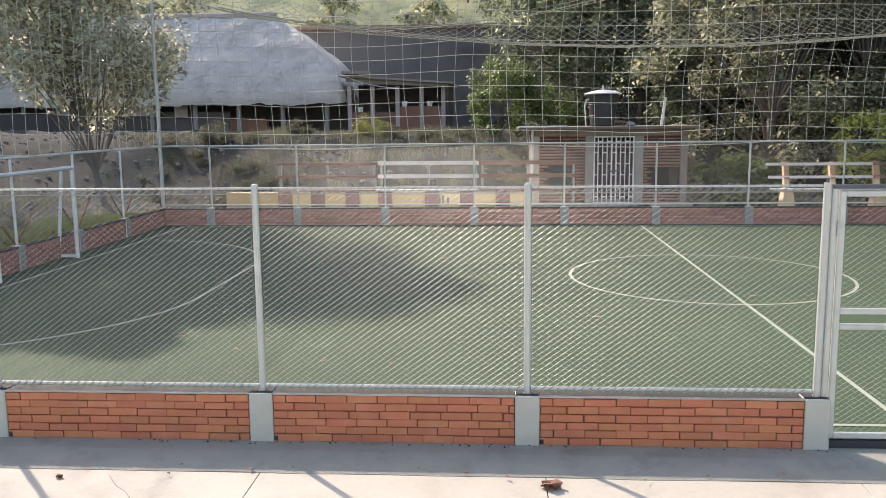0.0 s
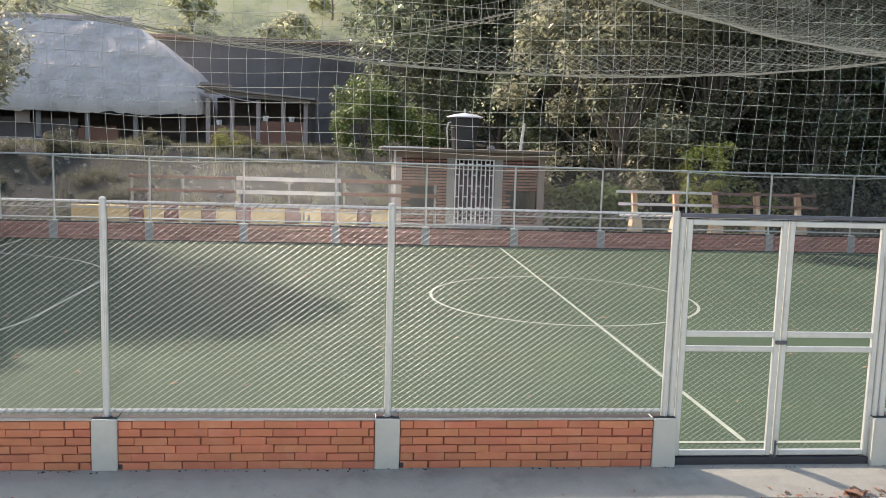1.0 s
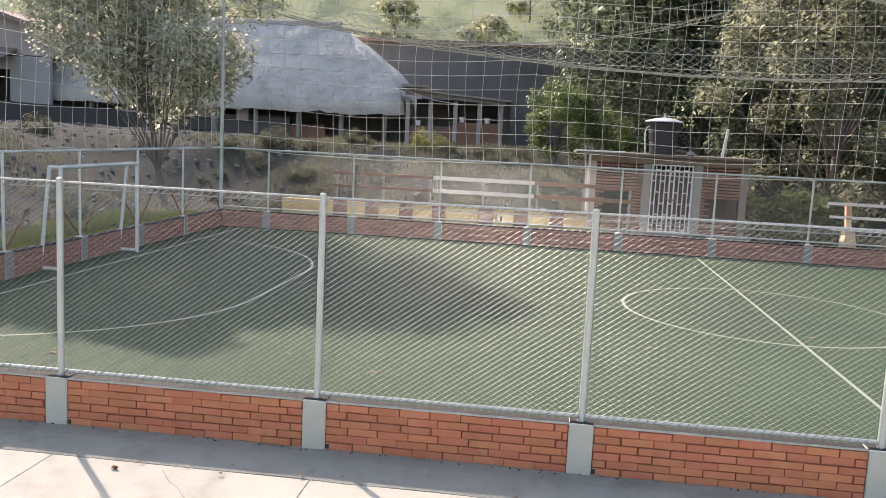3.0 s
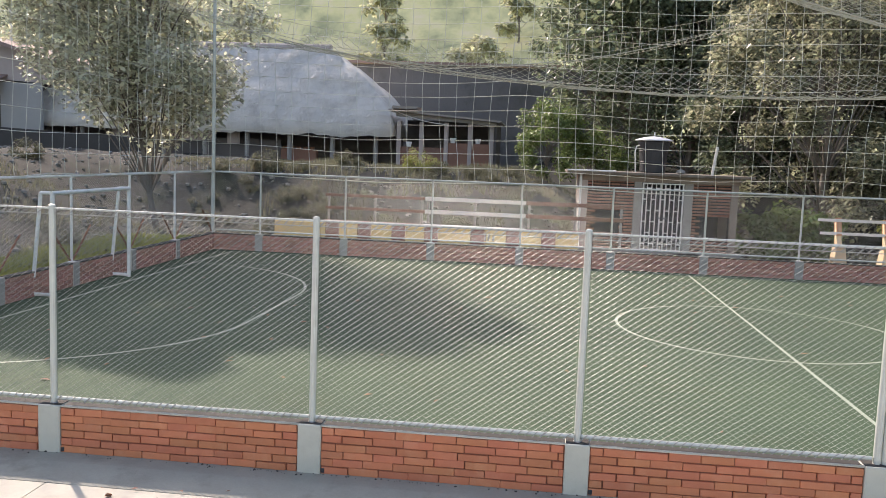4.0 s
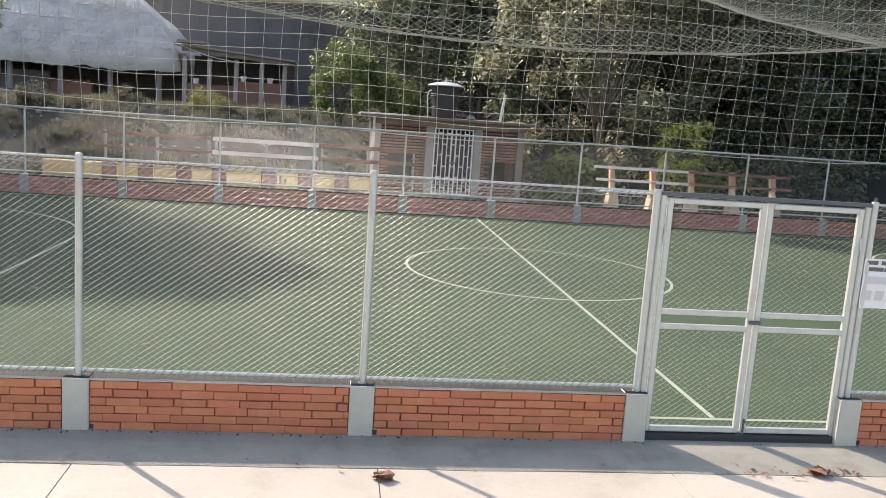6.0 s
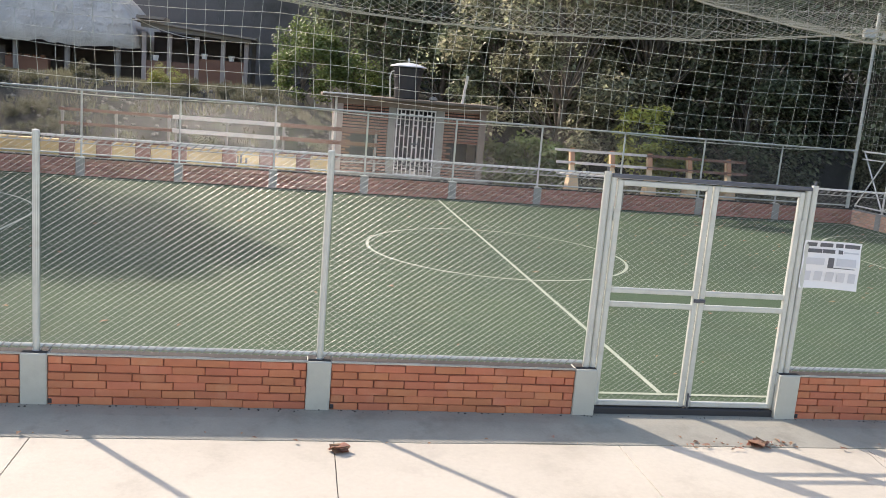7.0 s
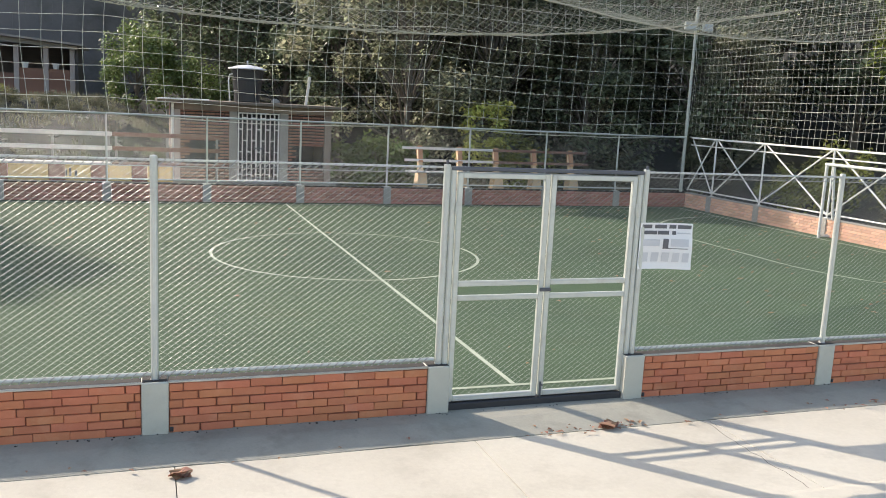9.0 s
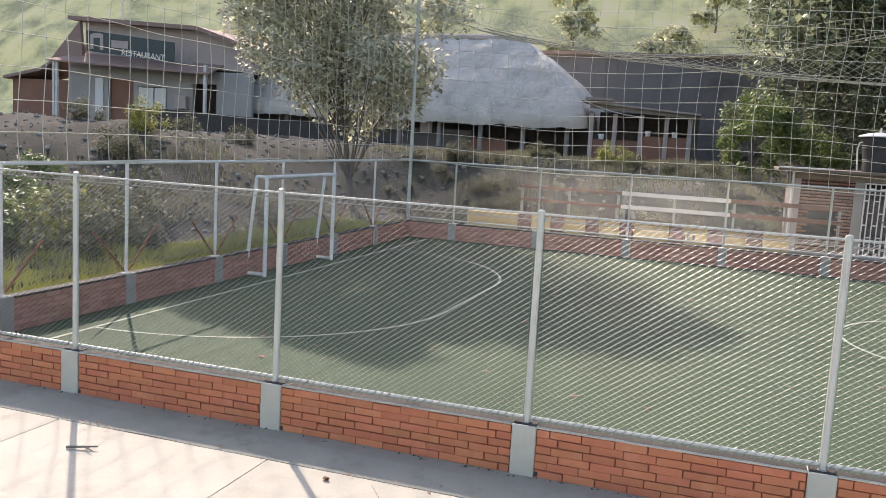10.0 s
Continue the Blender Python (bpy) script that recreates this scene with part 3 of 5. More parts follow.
pitch_line("white curved area line painted on the turf", arc(X0, 5.6, 3.42, -90, 0, 30) + arc(X0, 8.3, 3.42, 0, 90, 30))
pitch_line("white curved area line painted on the turf", arc(X1, 6.1, 3.4, -90, -180, 30) + arc(X1, 8.9, 3.4, 180, 90, 30))

# The court in front, in slabs with open joints, and the apron along the wall.
EDGE = -0.5
COURT_Z = -0.05
slab_x = [-16.5, -14.3, -12.2, -10.1, -8.0, -5.9, -3.85, -1.79, 0.33, 2.56, 4.72, 6.9, 9.0, 11.1, 13.2, 15.3, 17.4, 19.5]
court = thing("court_floor", "pale sunlit concrete court cast in slabs", "floor", kind="structure")
part("bed", Geo().box(-16.5, 19.5, -24, EDGE, -0.3, COURT_Z - 0.012), "crack", court)
for a, b in zip(slab_x[:-1], slab_x[1:]):
    for c, d in ((-2.1, EDGE - 0.002), (-6.0, -2.12), (-10.5, -6.02), (-24, -10.52)):
        part("slab", Geo().rbox(a + 0.0035, b - 0.0035, c, d, -0.2, COURT_Z, 0.002), "court", court)
ridge = Geo()
RN = 900
for a in [-16.5 + 0.04 * i for i in range(RN)]:
    n1, n2, n3 = (noise.noise((a * 2.3, k, 0)) + 0.7 * noise.noise((a * 9, k, 3)) for k in (1, 2, 3))
    f1, f2 = noise.noise((a * 21, 5, 0)), noise.noise((a * 17, 6, 0))
    ridge.v += [(a, -2.10 + 0.012 * n1, COURT_Z + 0.002), (a, -2.06 + 0.014 * n2, COURT_Z + 0.022 + 0.012 * n3 + 0.008 * f1), (a, -2.0 + 0.014 * n1, COURT_Z + 0.004 + 0.006 * n2),
                (a, -1.93 + 0.02 * n3, COURT_Z + 0.02 + 0.012 * n1 + 0.008 * f2), (a, -1.85 + 0.03 * n2, COURT_Z + 0.002)]
ridge.f = [(5 * i + k, 5 * i + 5 + k, 5 * i + 6 + k, 5 * i + 1 + k) for i in range(RN - 1) for k in range(4)]
solid("mortar_ridge", ridge, "court", "rough ridge of pale mortar along a slab joint", "joint", "structure", smooth=True)
def crack(pts, w=0.006):
    rng = random.Random(len(pts) * 7 + int(pts[0][0] * 10))
    path = []
    for (xa, ya), (xb, yb) in zip(pts[:-1], pts[1:]):
        for k in range(8):
            t = k / 8
            path.append((xa + (xb - xa) * t + rng.uniform(-0.018, 0.018), ya + (yb - ya) * t + rng.uniform(-0.012, 0.012)))
    g = Geo()
    stripe(g, path + [pts[-1]], w, COURT_Z + 0.0015)
    solid("crack", g, "crack", "thin dirty crack across the concrete slab", "crack", "structure")


crack([(4.66, -0.52), (4.64, -1.1), (4.6, -1.83)])
crack([(7.0, -0.55), (6.7, -1.2), (6.5, -1.84)], 0.004)
crack([(-2.9, -0.6), (-2.3, -1.3), (-2.2, -2.1)], 0.004)
apron = Geo()
ax = [-16.5 + i * 0.5 for i in range(73)]
for a in ax:
    apron.v += [(a, EDGE, -0.3), (a, EDGE + 0.03 * noise.noise((a * 1.7, 0, 0)), COURT_Z + 0.004), (a, -0.18, -0.004 + 0.006 * noise.noise((a, 3, 0))), (a, 0.16, 0.012), (a, 0.16, -0.3)]
apron.f = [(5 * i + k, 5 * i + 5 + k, 5 * i + 6 + k, 5 * i + 1 + k) for i in range(72) for k in range(4)]
solid("apron", apron, "apron", "grey cement apron sloping from the wall to the court", "kerb", "structure")


# ---- the low brick wall and the fence along the near side ----
PX = [-8.46, -6.344, -4.217, -2.004, 0.114, 2.322, 4.17, 6.322, 8.47, 10.62, 12.75, 14.7]   # left edges of the pillars
PW, WALL_T = 0.19, 0.15
BL, BH, BP = 0.238, 0.057, 0.0645


def brick_mesh(name, l, d=0.03, h=BH, material="brick"):
    return Geo().rbox(-l / 2, l / 2, 0, d, 0, h, 0.004).mesh(name, material)


full_bricks = [brick_mesh("brick", BL + 0.003 - 0.003 * i, h=BH + 0.004 - 0.003 * j) for i in range(3) for j in range(3)]
cut_bricks = {}


def pillar(x, y, h=0.40, w=PW, d=0.17):
    p = thing("concrete_pillar", "grey cement pillar in the low brick wall", "pillar", group="pillars of the near wall")
    part("body", Geo().rbox(x, x + w, y - 0.012, y - 0.012 + d, -0.06, h, 0.008), "pillar", p)
    # Dark plate mutes the sunlit pillar top; shade is put into its colour.
    part("dirty_top", Geo().rbox(x + 0.006, x + w - 0.006, y + 0.012, y - 0.018 + d, h - 0.004, h + 0.004, 0.002), "coping", p, "dark top painted as shade over the cement")


def wall_bay(xa, xb):
    w = thing("brick_wall", "low wall of orange-red bricks with dark open joints", "wall", (xa, 0, 0), group="bays of the near wall", kind="structure")
    L = xb - xa
    part("mortar_core", Geo().box(0, L, 0.018, WALL_T - 0.012, -0.06, 0.385), "mortar", w)
    # The dark colour carries the rail's shadow along the wall top.
    part("coping", Geo().rbox(0.002, L - 0.002, 0.022, WALL_T, 0.385, 0.394, 0.003), "coping", w)
    rng = random.Random(int(xa * 100))
    lip, n = Geo(), int(L / 0.05)
    for i in range(n + 1):
        x = L * i / n
        d, h = 0.006 * noise.noise((x * 4 + xa, 1, 0)), 0.004 * noise.noise((x * 6 + xa, 2, 0))
        lip.v += [(x, 0.004 + d, 0.388), (x, 0.002 + d, 0.396 + h), (x, 0.03 + d, 0.399 + h), (x, 0.034, 0.388)]
    lip.f = [(4 * i + k, 4 * i + 4 + k, 4 * i + 5 + k, 4 * i + 1 + k) for i in range(n) for k in range(3)]
    part("mortar_lip", lip, "court", w, "thin pale lip of mortar")
    back = Geo()
    for row in range(6):
        z = 0.004 + row * BP + rng.uniform(-0.002, 0.002)
        x = -BL * (0.5 if row % 2 else rng.uniform(0.0, 0.2)) - rng.uniform(0, 0.03)
        while x < L - 0.02:
            a, b = max(0.004, x), min(L - 0.004, x + BL)
            if b - a > 0.03:
                if b - a > BL - 0.01:
                    me = rng.choice(full_bricks)
                else:
                    key = max(2, round((b - a) / 0.02))
                    if key not in cut_bricks:
                        cut_bricks[key] = brick_mesh("brick", key * 0.02 - 0.004)
                    me = cut_bricks[key]
                ob = part("brick", me, "brick", w)
                ob.matrix_basis = pose((a + b) / 2, rng.uniform(-0.003, 0.005), z + rng.uniform(-0.003, 0.002), rng.uniform(-1, 1), rng.uniform(-0.6, 0.6), rng.uniform(-0.8, 0.8))
            x += BL + rng.uniform(0.003, 0.009)
        x = 0.004
        while x < L - 0.1:
            back.box(x, min(L - 0.004, x + BL), WALL_T - 0.014, WALL_T, z, z + BH)
            x += BL + 0.008
    part("back_bricks", back, "brick_far", w, kind="stuff")


for x in PX:
    pillar(x, 0.0)
for i, (a, b) in enumerate(zip(PX[:-1], PX[1:])):
    if i != 5:
        wall_bay(a + PW, b)


def chain_link(w, h, mesh=0.06, r=0.00098):
    """Zigzag wires hooked into one another, making flat diamonds, in the plane y = 0 from (0, 0) to (w, h)."""
    g = Geo()
    n, rows = max(1, int(round(w / (mesh / 2)))), int(round(h / (mesh * 0.36)))
    dz, dx = h / rows, w / n
    for i in range(n):
        jx = 0.0014 * math.sin(i * 12.9)
        for s in range(rows):
            up = (s + i) % 2 == 0
            lo, hi = (-0.03, 1.03) if up else (1.03, -0.03)
            ya, yb = (0.0025, -0.0025) if s % 2 == 0 else (-0.0025, 0.0025)
            # Strands one way are thicker, the other thinner, to imitate how light catches them.
            g.tube((min(w, (i + lo) * dx) + jx, ya, s * dz), (min(w, (i + hi) * dx) + jx, yb, (s + 1) * dz), r * (1.3 if up else 0.6), 3, caps=False)
    return g


POST_Y, TOP = 0.075, 2.045


def near_fence(cols, label):
    """Posts on the pillars and a framed chain-link panel in every bay; cols are the pillars' left edges."""
    f = thing("fence", label, "fence", group="fence along the near side")
    for x in cols:
        if x in (PX[5], PX[6]):
            continue
        c = x + PW / 2
        post = part("post", Geo().tube((c, POST_Y, 0.38), (c, POST_Y, TOP), 0.027, 12), "steel", f)
        part("post_cap", Geo().lathe(c, POST_Y, [(0.028, TOP + 0.001), (0.024, TOP + 0.012), (0.004, TOP + 0.018)], 12), "steel", post)
        part("weld_collar", Geo().lathe(c, POST_Y, [(0.034, 0.392), (0.034, 0.402), (0.028, 0.412)], 12), "old_wire", post)
    for a, b in zip(cols[:-1], cols[1:]):
        xa, L = a + PW / 2 + 0.027, b - a - 0.054
        mesh = part("wire_mesh", chain_link(L, 1.555), "wire", f, "diamond mesh of galvanised wire")
        mesh.location = (xa, POST_Y, 0.455)
        part("bottom_rail", Geo().tube((0, 0, -0.012), (L, 0, -0.012), 0.016, 10), "steel", mesh)
        part("top_rail", Geo().tube((0, 0, 1.572), (L, 0, 1.572), 0.0095, 10), "steel", mesh)
        part("tension_wire", Geo().tube((0, -0.012, 1.528), (L, -0.012, 1.528), 0.0035, 5), "wire", mesh)
        tw = Geo()
        rng = random.Random(int(a * 50))
        for i in range(int(L / 0.062)):
            x = (i + 0.5) * 0.062
            lean = rng.uniform(0.8, 1.3)
            tw.tube((x - 0.026 * lean, -0.021, -0.034), (x + 0.02 * lean, -0.021, 0.014), rng.uniform(0.0035, 0.006), 4)
            tw.tube((x - 0.03 * lean, -0.016, 1.53), (x + 0.022 * lean, -0.016, 1.578), rng.uniform(0.003, 0.005), 4)
            if rng.random() < 0.25:
                tw.tube((x, -0.018, 1.575), (x + rng.uniform(-0.01, 0.02), -0.022, 1.60), 0.002, 3)
        part("tie_wire", tw, "old_wire", mesh, "wire ends twisted round the rails", kind="stuff")


near_fence(PX[:6], "grey tubular steel fence with galvanised chain-link on the low wall")
near_fence(PX[6:], "grey tubular steel fence with galvanised chain-link on the low wall")


# ---- the double gate ----
for c, lab in ((2.448, "left"), (4.242, "right")):
    p = thing("gate_post", "thick grey steel gate post made of two welded tubes", "post", group="gate posts")
    s = 1 if lab == "left" else -1
    part("outer_tube", Geo().tube((c - 0.022 * s, 0.075, 0.38), (c - 0.022 * s, 0.075, 2.05), 0.028, 12), "steel", p)
    part("inner_tube", Geo().tube((c + 0.035 * s, 0.075, 0.02), (c + 0.035 * s, 0.075, 2.03), 0.026, 12), "steel", p)
    part("finial", Geo().tube((c - 0.022 * s, 0.075, 2.05), (c - 0.022 * s, 0.075, 2.085), 0.012, 8), "dark_steel", p)
beam = thing("gate_beam", "dark steel bar across the top of the gate", "beam")
part("bar", Geo().rbox(2.46, 4.23, 0.045, 0.105, 2.005, 2.035, 0.004), "dark_steel", beam)


def gate_leaf(xa, xb, hinge_left):
    gname = thing("gate_leaf", "gate leaf of grey square steel tube filled with chain-link, closed", "gate", (0, POST_Y, 0), group="leaves of the gate")
    z0, z1, t = 0.07, 1.99, 0.045
    fr = part("frame", Geo().rbox(xa, xa + t, -0.02, 0.02, z0, z1, 0.006).rbox(xb - t, xb, -0.02, 0.02, z0, z1, 0.006)
              .rbox(xa + t, xb - t, -0.02, 0.02, z1 - t, z1, 0.006).rbox(xa + t, xb - t, -0.02, 0.02, z0, z0 + t, 0.006), "steel", gname)
    for z in (0.955, 1.075):
        part("cross_bar", Geo().rbox(xa + t, xb - t, -0.018, 0.018, z - 0.022, z + 0.022, 0.005), "steel", gname)
    for z, h in ((z0 + t, 0.955 - 0.022 - z0 - t), (1.097, z1 - t - 1.097)):
        m = part("wire_mesh", chain_link(xb - xa - 2 * t, h), "wire", gname)
        m.location = (xa + t, 0.0, z)
    hx = xa - 0.004 if hinge_left else xb + 0.004
    for z in (0.35, 1.7):
        part("hinge", Geo().tube((hx, -0.024, z - 0.05), (hx, -0.024, z + 0.05), 0.012, 8), "steel", gname)
    return gname


lf = gate_leaf(2.518, 3.338, True)
rf = gate_leaf(3.354, 4.172, False)
part("drop_bolt", Geo().tube((3.365, -0.035, 0.02), (3.365, -0.035, 0.2), 0.008, 6).tube((3.365, -0.035, 0.18), (3.365, -0.07, 0.18), 0.008, 6), "dark_steel", rf, "dark drop bolt")
part("latch", Geo().rbox(3.3, 3.4, -0.04, -0.022, 1.0, 1.03, 0.004), "dark_steel", rf, "dark sliding latch")
# The black colour paints the shadow gap below the gate leaves.
sill = Geo().rbox(2.515, 4.165, 0.028, 0.135, -0.3, 0.062, 0.006)
solid("gate_sill", sill, "tank", "sill under the gate, painted black for the shaded gap", "sill", "structure")

# ---- the notice on the fence ----
poster = thing("poster", "white vinyl notice with a grey heading, tied to the fence", "poster", (4.235, 0.045, 1.175))
pg = Geo()
N = 12
for i in range(N + 1):
    for j in range(9):
        u, v = i / N, j / 8
        pg.v.append((0.545 * u, 0.012 * math.sin(u * 5 + v * 3) + 0.006 * math.sin(v * 9), 0.415 * v + 0.006 * math.sin(u * 3.1) - 0.012 * u))
pg.f = [(i * 9 + j, (i + 1) * 9 + j, (i + 1) * 9 + j + 1, i * 9 + j + 1) for i in range(N) for j in range(8)]
sheet = part("sheet", pg, "paper", poster)


def on_sheet(u0, u1, v0, v1, material, label):
    g = Geo()
    k = 6
    for i in range(k + 1):
        for v in (v0, v1):
            u = u0 + (u1 - u0) * i / k
            g.v.append((0.545 * u, 0.012 * math.sin(u * 5 + v * 3) + 0.006 * math.sin(v * 9) - 0.004, 0.415 * v + 0.006 * math.sin(u * 3.1) - 0.012 * u))
    g.f = [(2 * i, 2 * i + 2, 2 * i + 3, 2 * i + 1) for i in range(k)]
    part("print", g, material, poster, label)


for a, b in ((0.04, 0.2), (0.25, 0.47), (0.52, 0.66), (0.69, 0.97)):
    on_sheet(a, b, 0.88, 0.96, "ink", "dark heading bar")
for a, b in ((0.04, 0.3), (0.31, 0.52), (0.58, 0.66)):
    on_sheet(a, b, 0.75, 0.83, "ink", "dark heading bar")
on_sheet(0.68, 0.96, 0.77, 0.8, "ink_pale", "pale grey bar")
on_sheet(0.42, 0.52, 0.46, 0.66, "ink", "small dark picture")
on_sheet(0.42, 0.9, 0.445, 0.46, "ink", "thin rule")
on_sheet(0.06, 0.36, 0.5, 0.64, "ink_pale", "pale grey panel")
on_sheet(0.56, 0.92, 0.5, 0.66, "ink_pale", "pale grey panel")
for k in range(5):
    on_sheet(0.05 + k * 0.19, 0.18 + k * 0.19, 0.16, 0.36, "ink_pale", "pale grey panel")


# ---- the far, left and right walls with their fences ----
def low_wall(label, length, origin, rz, mats, pillars):
    """A brick wall of 0.42 m along its own x axis, its pitch side facing -y."""
    w = thing("brick_wall", label, "wall", origin, rz, kind="structure")
    part("mortar_core", Geo().box(0, length, 0.012, 0.14, -0.3, 0.40), mats[1], w)
    part("coping", Geo().rbox(0, length, -0.008, 0.16, 0.40, 0.425, 0.005), "cement" if mats[0] == "brick_right" else "coping", w)
    g = Geo()
    rng = random.Random(length)
    for row in range(6):
        x = -0.12 * (row % 2)
        while x < length:
            a, b = max(0, x), min(length, x + BL)
            if b - a > 0.03:
                g.rbox(a, b, -0.001 + rng.uniform(-0.002, 0.002), 0.03, 0.004 + row * 0.066, 0.062 + row * 0.066, 0.004)
            x += BL + 0.012
    part("bricks", g, mats[0], w, "courses of laid bricks", kind="stuff")
    for c in pillars:
        part("pillar", Geo().rbox(c - 0.1, c + 0.1, -0.02, 0.17, -0.05, 0.432, 0.008), "cement", w)
    return w


far_px = [-8.5] + [-2.87 + 2.207 * k for k in range(-2, 8)] + [14.76]
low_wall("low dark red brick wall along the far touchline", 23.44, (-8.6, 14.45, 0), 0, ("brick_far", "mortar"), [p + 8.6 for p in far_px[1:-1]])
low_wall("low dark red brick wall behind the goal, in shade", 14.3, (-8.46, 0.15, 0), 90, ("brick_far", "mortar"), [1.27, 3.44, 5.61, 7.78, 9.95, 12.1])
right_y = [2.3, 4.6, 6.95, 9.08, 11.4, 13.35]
# The sunny end wall gets the brick and mortar painted as if lit.
low_wall("low brick wall behind the goal, sunlight painted in as pale orange", 14.3, (14.84, 14.45, 0), -90, ("brick_right", "mortar_lit_tone"), [14.45 - y for y in right_y])


def side_fence(label, origin, rz, posts, post_mat, rails, brace, short):
    """A fence along its own x axis: posts, rails, mesh and braces."""
    f = thing("fence", label, "fence", origin, rz)
    for c in posts[1:-1]:
        p = part("post", Geo().tube((c, 0, 0.43), (c, 0, 2.0), 0.024, 10), post_mat, f)
        part("base_plate", Geo().rbox(c - 0.05, c + 0.05, -0.05, 0.05, 0.428, 0.44, 0.003), post_mat, p)
    for a, b in zip(posts[:-1], posts[1:]):
        L = b - a - 0.048
        m = part("wire_mesh", chain_link(L, 1.45, 0.07, 0.0010), "wire", f)
        m.location = (a + 0.024, 0.03, 0.51)
        for z in rails:
            part("rail", Geo().tube((0, -0.03, z - 0.51), (L, -0.03, z - 0.51), 0.022 if z == rails[0] else 0.018, 8), post_mat, m)
        if brace:
            part("brace", Geo().tube((0.02, -0.06, -0.01), (L - 0.02, -0.06, 1.45), 0.02, 8), post_mat, m)
            part("brace", Geo().tube((0.02, -0.015, 1.45), (L - 0.02, -0.015, -0.01), 0.02, 8), post_mat, m)
        if short:
            part("strut", Geo().tube((0.02, -0.03, -0.05), (0.62, -0.03, 0.54), 0.016, 8), "rust", m, "rusty short strut")
            part("strut", Geo().tube((L - 0.02, -0.03, -0.05), (L - 0.62, -0.03, 0.54), 0.016, 8), "rust", m, "rusty short strut")
    return f


side_fence("thin chain-link fence on slim grey steel posts behind the far touchline", (0, 14.55, 0), 0, far_px, "steel", (1.98, 0.5), False, False)
side_fence("side fence with white crossed steel braces and wire mesh", (14.92, 14.5, 0), -90, [0.0] + [14.5 - y for y in right_y[::-1]] + [14.4], "white_steel", (1.98, 1.78, 0.52), True, False)
side_fence("side fence of chain-link with white top rail and rusty struts", (-8.54, 0.1, 0), 90, [0.0, 1.32, 3.49, 5.66, 7.83, 10.0, 12.15, 14.4], "white_steel", (1.98,), False, True)


def goal(x, ya, yb, s, h=1.73):
    """A box goal of white tube; s points from the mouth to the back."""
    g = thing("football_goal", "small white tubular steel football goal without a net", "goal", group="goals")
    r = 0.036
    d0, d1 = 0.2 * s, 0.38 * s
    for y in (ya, yb):
        part("front_post", Geo().tube((x, y, 0.0), (x, y, h), r, 12), "white_steel", g)
        part("back_post", Geo().tube((x + d1, y, 0.0), (x + d0, y, h), r * 0.85, 12), "white_steel", g)
        part("top_bar", Geo().tube((x, y, h), (x + d0, y, h), r * 0.85, 10), "white_steel", g)
        part("foot_bar", Geo().tube((x, y, 0.04), (x + d1, y, 0.04), r * 0.85, 10), "white_steel", g)
    part("crossbar", Geo().tube((x, ya - 0.03, h), (x, yb + 0.03, h), r, 12), "white_steel", g)
    part("ground_bar", Geo().tube((x + d1, ya, 0.035), (x + d1, yb, 0.035), r * 0.85, 10), "white_steel", g)
    return g


goal(-8.14, 6.68, 9.28, -1)
goal(14.56, 6.22, 8.88, 1, 1.66)


# ---- poles and nets ----
def pole(x, y, z0, z1, r=0.05):
    p = thing("net_pole", "tall slim grey steel pole that carries the net", "pole", group="net poles")
    part("shaft", Geo().tube((x, y, z0), (x, y, z1), r, 12, r * 0.8), "steel", p)
    part("cap", Geo().lathe(x, y, [(r * 0.85, z1), (r * 0.5, z1 + 0.03)], 12), "steel", p)
    return p


pole(-8.62, 14.75, 0.1, 6.9)
rp = pole(14.88, 14.75, 0.1, 5.6)
lamp = thing("floodlight", "pair of small grey floodlights on a pole arm", "floodlight")
part("arm", Geo().tube((14.46, 14.7, 5.02), (15.31, 14.7, 5.02), 0.02, 8), "steel", lamp)
for c in (14.58, 15.16):
    hd = part("head", Geo().rbox(c - 0.17, c + 0.17, 14.56, 14.66, 4.94, 5.18, 0.02), "steel", lamp)
    part("glass", Geo().rbox(c - 0.14, c + 0.14, 14.545, 14.558, 4.97, 5.15, 0.004), "glass_lamp", hd)


def net_grid(label, p, nu, nv, r, material="rope", diag=False, n=3, border=(0.0, 1.0)):
    """Cords along a surface p(u, v), as a square grid or diamonds, with thicker border ropes at the given v."""
    net = thing("net", label, "net")
    g = Geo()
    P = [[Vector(p(i / nu, j / nv)) for j in range(nv + 1)] for i in range(nu + 1)]
    for i in range(nu + 1):
        for j in range(nv + 1):
            if diag:
                if i < nu and j < nv:
                    if (i + j) % 2 == 0:
                        g.tube(P[i][j], P[i + 1][j + 1], r, n, caps=False)
                    else:
                        g.tube(P[i + 1][j], P[i][j + 1], r, n, caps=False)
            else:
                if i < nu:
                    g.tube(P[i][j], P[i + 1][j], r, n, caps=False)
                if j < nv:
                    g.tube(P[i][j], P[i][j + 1], r, n, caps=False)
    part("netting", g, material, net)
    for v in border:
        part("border_rope", Geo().poly_tube([p(i / 60, v) for i in range(61)], 0.012, 6), material, net)
    return net


def far_net(u, v):
    x = -8.6 + 23.45 * u
    z = 2.0 + 4.6 * v
    return (x + 0.05 * noise.noise((x * 0.6, z * 0.8, 2)) + 0.06 * math.sin(z * 1.3 + x * 0.2),
            14.6 + 0.07 * noise.noise((x, z, 5)), z + 0.05 * noise.noise((x * 0.5, z, 9)) - 0.12 * math.sin(math.pi * ((x + 8.3) % 7.67) / 7.67))


net_grid("wide square net of pale cord hanging behind the far fence", far_net, 56, 13, 0.0066)


